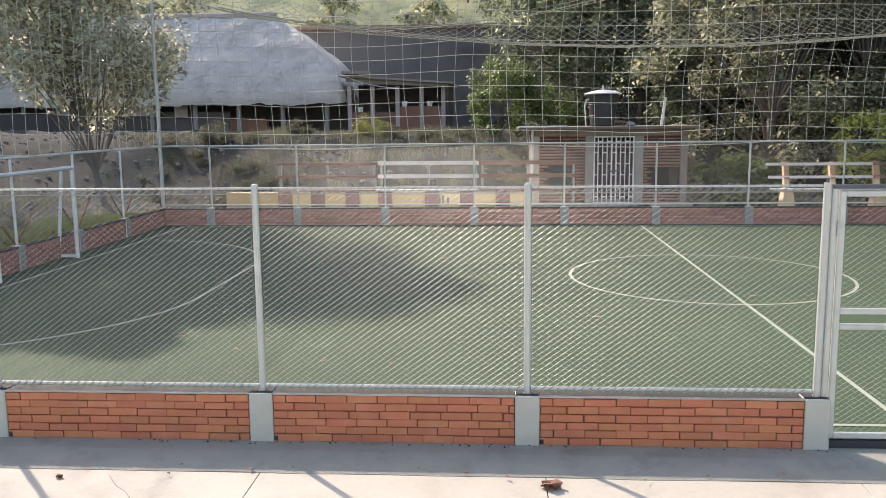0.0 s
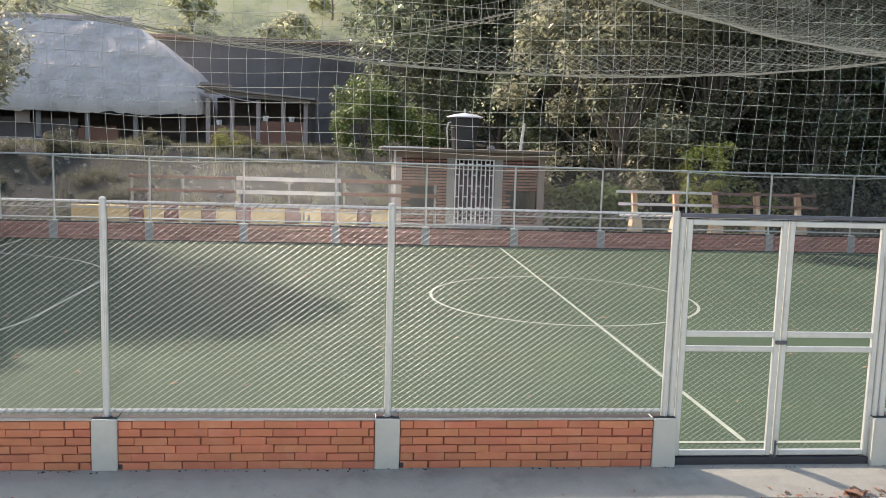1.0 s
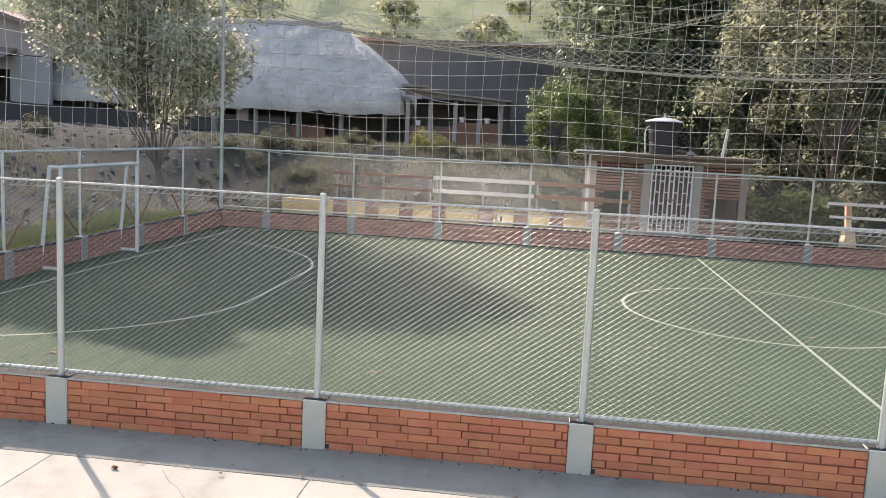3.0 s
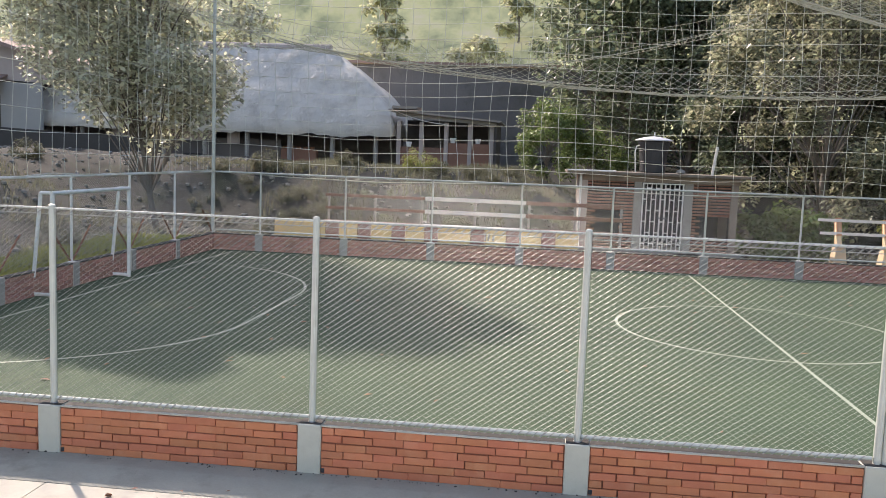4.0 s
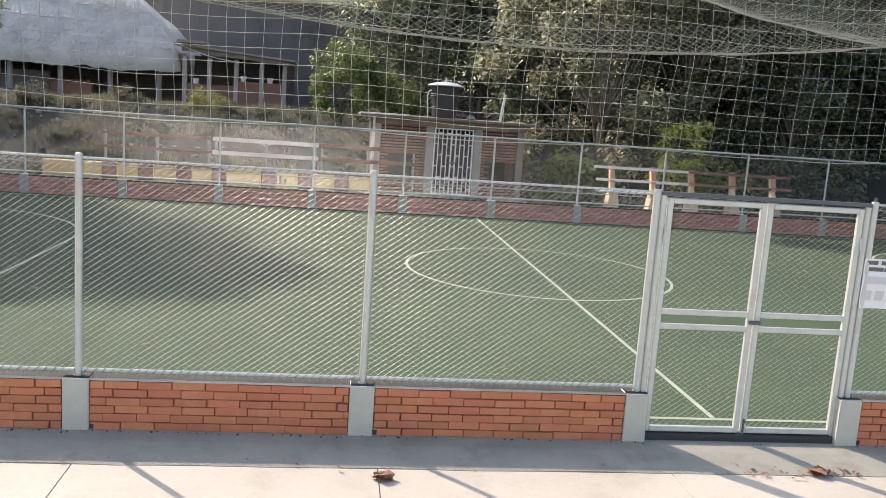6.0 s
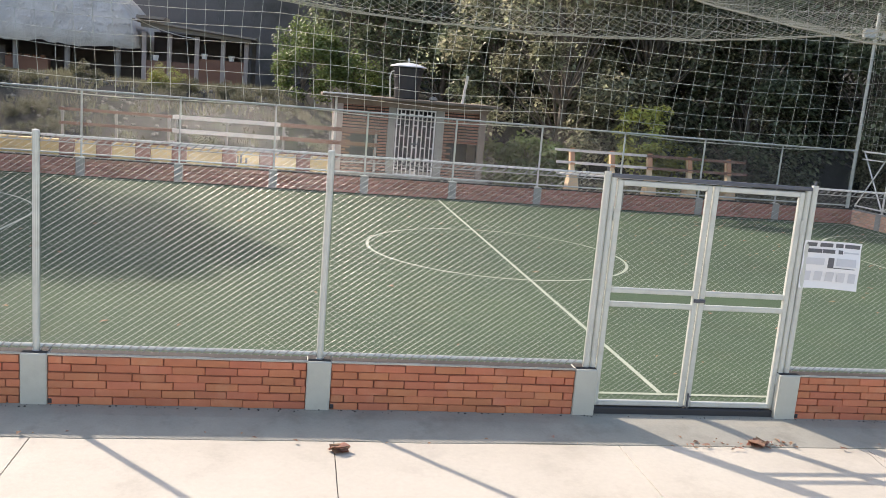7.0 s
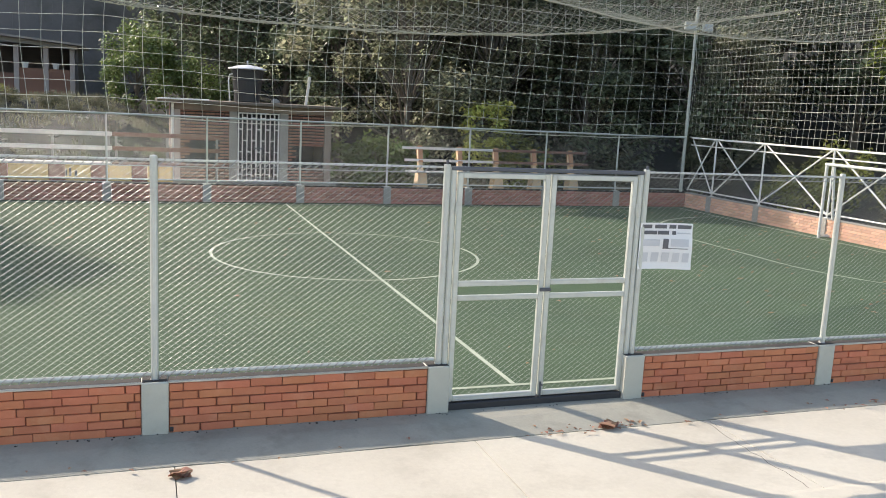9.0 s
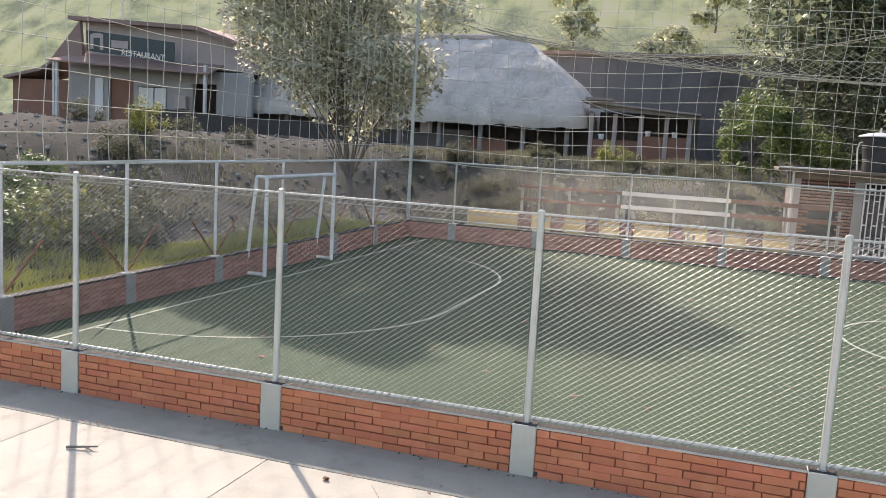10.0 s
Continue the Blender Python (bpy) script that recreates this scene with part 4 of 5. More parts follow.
def right_net(u, v):
    y = 0.2 + 14.4 * u
    z = 2.0 + 4.4 * v
    return (14.94 + 0.03 * noise.noise((y * 0.5, z * 0.5, 1)), y + 0.035 * noise.noise((y * 0.4, z * 0.5, 2)), z + 0.035 * noise.noise((y * 0.4, z * 0.5, 8)))


net_grid("square net of pale cord hanging over the side fence", right_net, 78, 22, 0.0037)


def left_net(u, v):
    y = 0.2 + 14.4 * u
    z = 2.0 + 4.4 * v
    return (-8.54 + 0.06 * noise.noise((y, z, 1)), y + 0.05 * noise.noise((y * 0.7, z * 0.7, 2)), z + 0.05 * noise.noise((y * 0.6, z, 8)))


net_grid("square net of pale cord hanging over the side fence", left_net, 38, 12, 0.0058)


def sag_edge(x, x0, x1, z_end0, z_end1, low):
    t = (x - x0) / (x1 - x0)
    return z_end0 + (z_end1 - z_end0) * t - low * 4 * t * (1 - t)


def fold(x0, x1, y0, y1, ends, low, back, nu, nv, material, r=0.0045, diag=True):
    """A slack strip of the roof net: its front edge hangs as a curve, its back edge is drawn up and away."""
    def p(u, v):
        x = x0 + (x1 - x0) * u
        zf = sag_edge(x, x0, x1, ends[0], ends[1], low)
        zb = sag_edge(x, x0, x1, ends[0] + back, ends[1] + back, low * 0.75)
        z = zf + (zb - zf) * v - 0.25 * math.sin(math.pi * v)
        return (x + 0.06 * noise.noise((x, v * 4, 3)), y0 + (y1 - y0) * v, z + 0.04 * noise.noise((x * 1.2, v * 5, 1)))
    net_grid("slack roof net of weathered yellowish cord", p, nu, nv, r, material, diag=diag, border=(0.0,))


fold(-9.5, 4.5, 13.2, 14.4, (6.1, 5.9), 1.35, 0.35, 76, 3, "rope_yellow", 0.006, False)
fold(-5.5, 14.5, 10.2, 12.4, (4.75, 5.15), 1.05, 0.5, 190, 18, "rope_yellow")
fold(1.5, 16.5, 5.0, 9.5, (5.2, 5.25), 1.45, 1.5, 150, 44, "rope_yellow", 0.0032)

# ---- the hut with its water tank ----
HY = 17.0
hut = thing("hut", "small brick hut with cement frame and flat roof", "hut", (-0.16, 0, 0.02))
part("floor_slab", Geo().box(0.9, 5.3, HY - 0.25, HY + 2.6, -0.2, 0.24), "cement", hut)
for a, b in ((1.02, 1.2), (4.98, 5.17)):
    part("corner_column", Geo().rbox(a, b, HY - 0.01, HY + 0.18, 0.2, 2.08, 0.008), "plaster" if a < 2 else "brown_cement", hut)
for a, b in ((2.44, 2.645), (3.765, 3.99)):
    part("door_jamb", Geo().rbox(a, b, HY - 0.012, HY + 0.17, 0.2, 2.08, 0.008), "cement", hut)
part("ring_beam", Geo().rbox(0.98, 5.21, HY - 0.02, HY + 0.2, 2.08, 2.25, 0.008), "brown_cement", hut)
rf_ = part("roof", Geo().rbox(0.62, 5.5, HY - 0.35, HY + 2.7, 2.255, 2.33, 0.012), "old_roof", hut)
# Side walls take the dark colour so the room reads unlit.
for a, b in ((1.0, 1.17), (4.98, 5.17)):
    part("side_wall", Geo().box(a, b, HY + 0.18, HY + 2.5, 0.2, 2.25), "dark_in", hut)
part("back_wall", Geo().box(1.0, 5.17, HY + 2.5, HY + 2.65, 0.2, 2.25), "brick_far", hut)


def hut_bricks(a, b, win):
    """Brick infill between a and b, with a window opening left in it."""
    g, core = Geo(), Geo()
    rng = random.Random(int(a * 10))
    z = 0.245
    k = 0
    while z < 2.06:
        x = a - (0.12 if k % 2 else 0)
        while x < b:
            p, q = max(a, x), min(b, x + 0.235)
            if q - p > 0.02 and not (win[0] - 0.02 < (p + q) / 2 < win[1] + 0.02 and win[2] < z + 0.03 < win[3]):
                g.rbox(p, q, HY + 0.03 + rng.uniform(-0.004, 0.004), HY + 0.1, z, min(2.075, z + 0.05), 0.005)
            x += 0.25
        z += 0.082
        k += 1
    part("brick_infill", g, "brick_hut", hut, "rows of brown bricks with deep joints", kind="stuff")
    core.box(a, win[0], HY + 0.06, HY + 0.14, 0.24, 2.08).box(win[1], b, HY + 0.06, HY + 0.14, 0.24, 2.08)
    core.box(win[0], win[1], HY + 0.06, HY + 0.14, 0.24, win[2]).box(win[0], win[1], HY + 0.06, HY + 0.14, win[3], 2.08)
    part("mortar", core, "coping", hut)
    part("lintel", Geo().rbox(win[0] - 0.05, win[1] + 0.05, HY + 0.028, HY + 0.12, win[3], win[3] + 0.04, 0.005), "brown_block", hut)


hut_bricks(1.2, 2.44, (1.4, 2.1, 0.62, 1.3))
hut_bricks(3.99, 4.98, (4.2, 4.95, 0.62, 1.25))
# Black sheet stands for the unlit room behind door and windows.
part("inner_wall", Geo().box(1.2, 4.98, HY + 1.5, HY + 1.55, 0.24, 2.2), "tank", hut)
part("gutter_pipe", Geo().tube((0.62, HY - 0.37, 2.34), (1.9, HY - 0.37, 2.345), 0.022, 8), "white_steel", hut, "white pipe along the roof edge")
drain = part("corner_pipe", Geo().tube((1.0, HY - 0.1, 0.2), (1.0, HY - 0.1, 2.24), 0.035, 10), "white_steel", hut, "pale pipe at the corner")

door = thing("barred_door", "closed double door of white steel bars with staggered crosspieces", "door", (2.5, HY + 0.02, 0.27))
DW, DH = 1.09, 1.82
part("frame", Geo().rbox(0, 0.035, -0.02, 0.02, 0, DH, 0.004).rbox(DW - 0.035, DW, -0.02, 0.02, 0, DH, 0.004)
     .rbox(0.035, DW - 0.035, -0.02, 0.02, DH - 0.035, DH, 0.004).rbox(0.035, DW - 0.035, -0.02, 0.02, 0, 0.035, 0.004), "white", door)
for k in range(1, 9):
    x = DW * k / 9
    part("bar", Geo().rbox(x - (0.02 if k in (4, 5) else 0.013), x + (0.02 if k in (4, 5) else 0.013), -0.014, 0.014, 0.035, DH - 0.035, 0.003), "white", door)
for k in range(9):
    for q in range(3):
        z = 0.18 + q * 0.6 + (0.3 if k % 2 else 0.0)
        if z < DH - 0.1:
            part("crosspiece", Geo().rbox(DW * k / 9 + 0.012, DW * (k + 1) / 9 - 0.012, -0.012, 0.012, z - 0.014, z + 0.014, 0.003), "white", door)
part("lock_plate", Geo().rbox(0.42, 0.68, -0.025, -0.012, 0.86, 0.9, 0.003), "dark_steel", door)

tank = thing("water_tank", "black plastic water tank with pale lid on the hut roof", "water tank", (-0.16, 0, 0.02))
part("body", Geo().lathe(2.98, HY + 0.8, [(0.33, 2.335), (0.345, 2.36), (0.36, 2.6), (0.372, 2.62), (0.364, 2.64), (0.39, 2.9), (0.402, 2.92), (0.396, 2.94), (0.43, 3.13), (0.44, 3.16), (0.42, 3.204)], 28), "tank", tank, smooth=False)
lid = part("lid", Geo().lathe(2.98, HY + 0.8, [(0.5, 3.205), (0.52, 3.215), (0.51, 3.235), (0.3, 3.30), (0.1, 3.33), (0.04, 3.335)], 28), "tank_lid", tank, "pale domed lid")
part("knob", Geo().tube((2.98, HY + 0.8, 3.33), (2.98, HY + 0.8, 3.45), 0.02, 8), "tank_lid", lid)
part("inlet_pipe", Geo().poly_tube([(2.5, HY + 0.6, 2.34), (2.46, HY + 0.6, 2.9), (2.5, HY + 0.62, 3.05), (2.6, HY + 0.7, 3.08)], 0.02, 6), "white_steel", tank, "pale inlet pipe")
stick = solid("wooden_stake", Geo().rbox(-0.035, 0.035, -0.03, 0.03, 0, 0.78, 0.01), "white_wood", "weathered wooden stake standing on the hut roof", "stake")
stick.matrix_world = pose(4.34, HY + 0.3, 2.34, 0, 7, 0)
solid("stone", Geo().lathe(3.5, HY + 0.2, [(0.05, 2.355), (0.13, 2.38), (0.1, 2.45), (0.03, 2.48)], 9), "rock", "pale stone lying on the hut roof", "stone")

# ---- the spectators' benches ----
def stand_bench(xa, xb, board, label):
    b = thing("spectator_bench", label, "bench", (-0.2, 0, 0), group="benches beside the far touchline")
    y = 15.55
    part("seat_board", Geo().rbox(xa, xb, y - 0.2, y + 0.15, 0.76, 0.80, 0.008), board, b)
    for z in (1.12, 1.46):
        part("back_board", Geo().rbox(xa, xb, y + 0.2, y + 0.235, z - 0.05 if xa > -4 else z - 0.035, z + 0.05 if xa > -4 else z + 0.035, 0.006), board, b)
    n = max(2, int((xb - xa) / 1.0) + 1)
    for k in range(n):
        x = xa + 0.08 + (xb - xa - 0.16) * k / (n - 1)
        part("back_post", Geo().rbox(x - 0.03, x + 0.03, y + 0.237, y + 0.29, 0.3, 1.52, 0.006), "post_grey", b)
    return b


stand_bench(-5.7, -3.03, "brown_wood", "long brown board bench with two back rails")
stand_bench(-3.02, -0.38, "white_wood", "long white-painted board bench with two back rails")
stand_bench(-0.37, 2.15, "brown_wood", "brown board bench with two back rails")
plinth = thing("bench_plinth", "low yellow-painted plinth with brown block piers under the benches", "plinth", (-0.2, 0, 0))
part("wall", Geo().rbox(-7.0, 1.0, 15.45, 15.7, 0.0, 0.73, 0.01), "yellow", plinth)
x = -5.6
rng = random.Random(4)
while x < 0.9:
    part("pier", Geo().rbox(x, x + 0.36, 15.4, 15.449, 0.0, 0.755, 0.008), "brown_block", plinth)
    x += 0.36 + rng.choice((0.5, 0.55, 0.85))
for x, w, h in ((-1.52, 0.05, 0.2), (-1.43, 0.07, 0.17), (-1.32, 0.05, 0.2), (-1.2, 0.06, 0.14)):
    part("painted_mark", Geo().rbox(x, x + w, 15.442, 15.449, 0.45, 0.45 + h, 0.002), "ink", plinth, "dark painted mark")
part("step", Geo().rbox(-7.0, 1.0, 15.15, 15.398, 0.0, 0.36, 0.01), "cement", plinth)

rb = thing("spectator_bench", "bench of white and brown boards on slanted orange-topped supports", "bench", group="benches beside the far touchline")
for x in (7.26, 8.41, 9.5, 10.68, 11.85):
    sup = part("support", Geo().prism([(15.6, 0.1), (16.05, 0.1), (15.95, 0.75), (16.06, 1.35), (15.98, 1.4), (15.86, 0.95), (15.72, 0.72)], "x", x - 0.06, x + 0.06), "cream", rb)
    part("foot", Geo().prism([(x - 0.2, 0.08), (x + 0.2, 0.08), (x + 0.1, 0.72), (x - 0.1, 0.72)], "y", 15.62, 15.95), "cream", sup)
    part("painted_top", Geo().prism([(15.82, 0.98), (15.85, 0.98), (15.985, 1.405), (16.065, 1.35), (15.975, 0.98), (16.0, 0.98), (16.1, 1.36), (15.97, 1.43)], "x", x - 0.064, x + 0.064), "orange", sup)
part("back_board", Geo().rbox(6.75, 9.4, 15.92, 15.955, 1.325, 1.395, 0.006), "white_wood", rb)
part("back_board", Geo().rbox(9.41, 12.35, 15.92, 15.955, 1.325, 1.395, 0.006), "brown_wood", rb)
part("back_board", Geo().rbox(6.8, 9.4, 15.84, 15.875, 1.0, 1.07, 0.006), "white_wood", rb)
part("back_board", Geo().rbox(9.41, 12.4, 15.84, 15.875, 1.0, 1.07, 0.006), "brown_wood", rb)
part("seat_board", Geo().rbox(6.8, 12.4, 15.5, 15.78, 0.72, 0.76, 0.006), "white_wood", rb)

# ---- the thatched hall, its annex and the restaurant ----
BZ = 2.05


def thatched_hall():
    h = thing("thatched_hall", "long open hall with a thick grey thatched hip roof on posts", "building", (-0.55, 0, 0.08))
    xa, xb, ya, yb, ez, rz_ = -24.5, -6.35, 31.6, 39.5, 3.55, 7.6
    yc = (ya + yb) / 2
    g = Geo()
    NU, NV = 90, 16
    # Four slopes as one skin: rings from the eaves to the ridge, bulging outwards.
    ring = []
    for v in range(NV + 1):
        t = v / NV
        rise = ez + (rz_ - ez) * (t ** 0.82)
        inx = 4.0 * t ** 1.25
        iny = (yb - ya) / 2 * 0.97 * t ** 1.1
        x0, x1, y0, y1 = xa + inx, xb - inx, ya + iny, yb - iny
        loop = []
        for s in range(4):
            a, b = ((x0, y0), (x1, y0), (x1, y1), (x0, y1))[s], ((x1, y0), (x1, y1), (x0, y1), (x0, y0))[s]
            k = NU if s % 2 == 0 else 40
            for i in range(k):
                u = i / k
                px, py = a[0] + (b[0] - a[0]) * u, a[1] + (b[1] - a[1]) * u
                d = 0.10 * noise.noise((px * 0.9, py * 0.9, rise * 1.2)) + 0.05 * noise.noise((px * 4, py * 4, rise * 4))
                loop.append((px + d * 0.3, py - d, rise + d))
        ring.append(loop)
    m = len(ring[0])
    g.v = [p for loop in ring for p in loop]
    low = len(g.v)
    g.v += [(p[0] * 1.0, p[1] + (0.1 if p[1] < yc else -0.1), p[2] - 0.28 + 0.06 * noise.noise((p[0] * 3, p[1] * 3, 0))) for p in ring[0]]
    g.f = [(v * m + i, v * m + (i + 1) % m, (v + 1) * m + (i + 1) % m, (v + 1) * m + i) for v in range(NV) for i in range(m)]
    g.f += [(low + i, low + (i + 1) % m, (i + 1) % m, i) for i in range(m)]
    part("thatch_roof", g, "thatch", h, "thick weathered grey thatch", smooth=True)
    tuft = Geo()
    rng = random.Random(11)
    for _ in range(1700):
        v = rng.randrange(1, NV)
        i = rng.randrange(0, NU)
        p = Vector(ring[v][i])
        l = rng.uniform(0.15, 0.4)
        d = Vector((rng.uniform(-0.3, 0.3), -0.72, -0.62)) * l
        sx = Vector((rng.uniform(0.02, 0.05), 0, 0))
        up = Vector((0, -0.05, 0.06))
        tuft.add([p - sx, p + sx, p + d + up + sx * 0.3, p + d + up - sx * 0.3], [(0, 1, 2, 3)])
    part("loose_straw", tuft, "thatch", h, kind="stuff")
    # Pale bar stands for the light caught along the ridge.
    part("ridge_cap", Geo().tube((xa + 4, yc, rz_ + 0.02), (xb - 4, yc, rz_ + 0.02), 0.2, 10), "plaster", h, "pale bar for the lit ridge line")
    x = -7.3
    while x > xa:
        part("post", Geo().tube((x, ya + 0.5, BZ - 0.3), (x, ya + 0.5, 3.6), 0.11, 8), "post_grey", h)
        x -= 2.03
    part("floor", Geo().box(xa + 0.3, xb - 0.3, ya + 0.2, yb, BZ - 0.6, BZ), "cement", h)
    # Back and half wall carry the hall's inner shade as dark colour.
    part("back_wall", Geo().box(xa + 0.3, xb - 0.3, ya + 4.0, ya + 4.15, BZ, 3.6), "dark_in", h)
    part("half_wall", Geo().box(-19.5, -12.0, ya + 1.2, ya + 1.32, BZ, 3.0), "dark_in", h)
    for a, b, z in ((-20.2, -18.4, 2.9), (-17.9, -15.2, 2.85), (-14.5, -13.9, 2.75)):
        part("hanging_sheet", Geo().rbox(a, b, ya + 0.9, ya + 0.94, z, z + 0.55, 0.01), "plaster", h, "pale hanging sheet")
    part("counter", Geo().rbox(-11.9, -10.2, ya + 0.9, ya + 1.3, BZ, BZ + 0.55, 0.02), "parapet", h)
    return h


thatched_hall()
for k in range(5):
    px = -12.25 + k * 0.32
    solid("plant_pot", Geo().lathe(px, 32.6, [(0.08, BZ + 0.55), (0.12, BZ + 0.72), (0.13, BZ + 0.75)], 10), "rust", "small plant pot on the hall counter", "plant pot", group="pots on the counter")


def annex():
    a = thing("annex", "low lean-to with a zinc roof, pale posts and red half walls", "building", (-0.4, 0, 0.07))
    y = 30.9
    part("roof", Geo().prism([(-6.6, 4.42), (-1.7, 4.05), (-1.7, 4.13), (-6.6, 4.5)], "y", y - 0.5, y + 4), "zinc", a)
    part("fascia", Geo().prism([(-6.3, 4.2), (-1.9, 3.9), (-1.9, 4.04), (-6.3, 4.4)], "y", y - 0.2, y - 0.14), "post_grey", a)
    for x in (-6.2, -5.2, -4.1, -3.05, -2.1):
        part("post", Geo().rbox(x - 0.09, x + 0.09, y, y + 0.18, BZ - 0.4, 4.0, 0.01), "plaster", a)
    part("half_wall", Geo().box(-4.0, -2.1, y + 0.02, y + 0.16, BZ - 0.4, 3.12), "parapet", a)
    part("half_wall", Geo().box(-6.2, -4.1, y + 0.03, y + 0.17, BZ - 0.4, 2.9), "brown_wood", a)
    # Dark walls paint the shade under the lean-to roof.
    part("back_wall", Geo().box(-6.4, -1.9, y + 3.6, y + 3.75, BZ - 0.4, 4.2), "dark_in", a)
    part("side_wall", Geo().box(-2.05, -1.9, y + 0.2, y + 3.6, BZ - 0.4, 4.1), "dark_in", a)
    part("awning", Geo().prism([(-6.4, 4.5), (-5.3, 4.5), (-5.25, 4.6), (-6.35, 4.62)], "y", y - 0.9, y + 0.5), "zinc", a, "bright sheet over the eaves")
    for x, z in ((-5.75, 2.9), (-3.8, 3.12), (-2.7, 3.12)):
        part("bucket", Geo().lathe(x, y + 0.1, [(0.1, z), (0.13, z + 0.22)], 10), "white", a)


annex()
# The tall dark shed wall behind the annex.
shed = thing("dark_shed", "large dark shed behind the hall", "building", (-0.4, 0, 0.17))
part("wall", Geo().box(-14.0, 6.0, 41.0, 41.3, 1.5, 7.4), "shed", shed)
for k in range(34):
    part("batten", Geo().box(-13.9 + k * 0.6, -13.86 + k * 0.6, 40.98, 40.998, 1.6, 7.38), "shed", shed)
part("roof", Geo().prism([(40.6, 7.4), (46.0, 7.9), (46.0, 8.05), (40.6, 7.56)], "x", -14.3, 6.3), "tile_roof", shed, "red-brown roof edge")


def restaurant():
    r = thing("restaurant", "pale plastered restaurant with a clay roof and a dark sign", "building", (-0.45, 0, 0.05))
    y, z0 = 31.0, 2.3
    for a, b, c, d in ((-34.0, -31.6, z0, 5.7), (-30.0, -29.7, z0, 5.7), (-28.0, -26.4, z0, 5.7), (-25.0, -23.0, z0, 5.2), (-29.7, -28.0, 4.35, 5.7), (-31.6, -30.0, 4.7, 5.7), (-26.4, -25.0, 4.6, 5.2)):
        part("wall", Geo().box(a, b, y, y + 0.2, c, d), "green_plaster", r)
    # Dark sheet stands for the unlit inside behind the openings.
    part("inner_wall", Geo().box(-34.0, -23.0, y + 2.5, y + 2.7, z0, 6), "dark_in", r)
    part("side_wall", Geo().box(-34.2, -34.0, y, y + 7, z0, 6.5), "plaster", r)
    part("upper_wall", Geo().prism([(-33.3, 5.72), (-22.8, 5.22), (-22.8, 6.2), (-26.0, 7.25), (-33.3, 7.75)], "y", y + 0.25, y + 0.45), "plaster", r, "pale pink-grey upper wall")
    part("roof", Geo().prism([(-33.9, 7.65), (-26.0, 7.2), (-22.4, 6.15), (-22.3, 6.3), (-26.0, 7.4), (-33.9, 7.85)], "y", y - 0.4, y + 8), "tile_roof", r)
    part("awning", Geo().add([(-34.5, y - 1.3, 5.5), (-24.6, y - 1.3, 5.05), (-24.8, y + 0.3, 5.6), (-33.5, y + 0.3, 6.0), (-34.5, y - 1.3, 5.42), (-24.6, y - 1.3, 4.97), (-24.8, y + 0.3, 5.5), (-33.5, y + 0.3, 5.9)],
                             [(0, 1, 2, 3), (4, 7, 6, 5), (0, 4, 5, 1), (1, 5, 6, 2), (2, 6, 7, 3), (3, 7, 4, 0)]), "tile_roof", r)
    part("gable", Geo().prism([(-35.2, 5.5), (-33.0, 5.5), (-33.2, 7.6)], "y", y - 0.3, y - 0.1), "tile_roof", r)
    for x in (-34.1, -33.9, -24.9):
        part("post", Geo().rbox(x - 0.07, x + 0.07, y - 1.2, y - 1.06, z0, 5.45, 0.01), "white_wood", r)
    part("shutter", Geo().rbox(-32.4, -31.9, y - 0.06, y - 0.005, 2.9, 4.7, 0.01), "white", r, "pale green-white shutter")
    dr = part("door", Geo().rbox(-29.65, -28.75, y - 0.05, y + 0.0, 2.35, 4.3, 0.01), "white", r, "white door leaf, open beside a dark doorway")
    part("door", Geo().rbox(-28.65, -27.95, y - 0.08, y - 0.03, 3.0, 4.3, 0.01), "white", r)
    part("window_box", Geo().rbox(-27.3, -26.6, y - 0.3, y - 0.02, 3.3, 3.95, 0.02), "plaster", r)
    s = part("sign", Geo().prism([(-31.75, 5.95), (-26.5, 5.5), (-26.5, 6.45), (-31.75, 6.98)], "y", y - 1.45, y - 1.38), "sign", r, "dark signboard with pale lettering")
    part("sign_mark", Geo().prism([(-31.5, 6.05), (-31.3, 6.05), (-31.3, 6.6), (-30.9, 6.6), (-30.9, 6.0), (-30.7, 6.0), (-30.7, 6.75), (-30.9, 6.83), (-31.3, 6.83), (-31.5, 6.75)], "y", y - 1.47, y - 1.455), "plaster", s, "pale arch emblem")
    part("sign_mark", Geo().prism([(-30.2, 6.15), (-29.2, 6.08), (-29.2, 6.45), (-30.2, 6.5)], "y", y - 1.47, y - 1.455), "plaster", s)
    part("side_shed", Geo().box(-38.6, -34.4, y + 0.6, y + 3.0, z0 - 0.5, 4.55), "parapet", r, "dark red-brown side shed")
    part("shed_roof", Geo().prism([(-38.9, 4.5), (-36.3, 5.0), (-34.5, 5.95), (-34.5, 6.1), (-36.35, 5.16), (-38.9, 4.66)], "y", y + 0.2, y + 3.4), "tile_roof", r)
    part("reveal", Geo().box(-31.58, -29.72, y + 0.22, y + 0.3, z0, 4.68), "parapet", r, "dark red-brown recess beside the door")
    for x, top in ((-33.2, 10.5), (-26.4, 9.0)):
        part("mast", Geo().tube((x, y + 3.0, 5.0), (x, y + 3.0, top), 0.07, 8), "white_wood", r, "thin pale mast")
    cu = bpy.data.curves.new("lettering", "FONT")
    cu.body = "RESTAURANT"
    cu.size, cu.extrude = 0.42, 0.012
    t = new("lettering", cu)
    t.data.materials.append(M["white"])
    t.parent = s
    t.matrix_basis = pose(-29.6, y - 1.46, 5.78, 90, 4.9, 0)
    return r


restaurant()
lw = thing("garden_wall", "long dark stone garden wall before the restaurant", "wall", (-0.3, 0, 0.05))
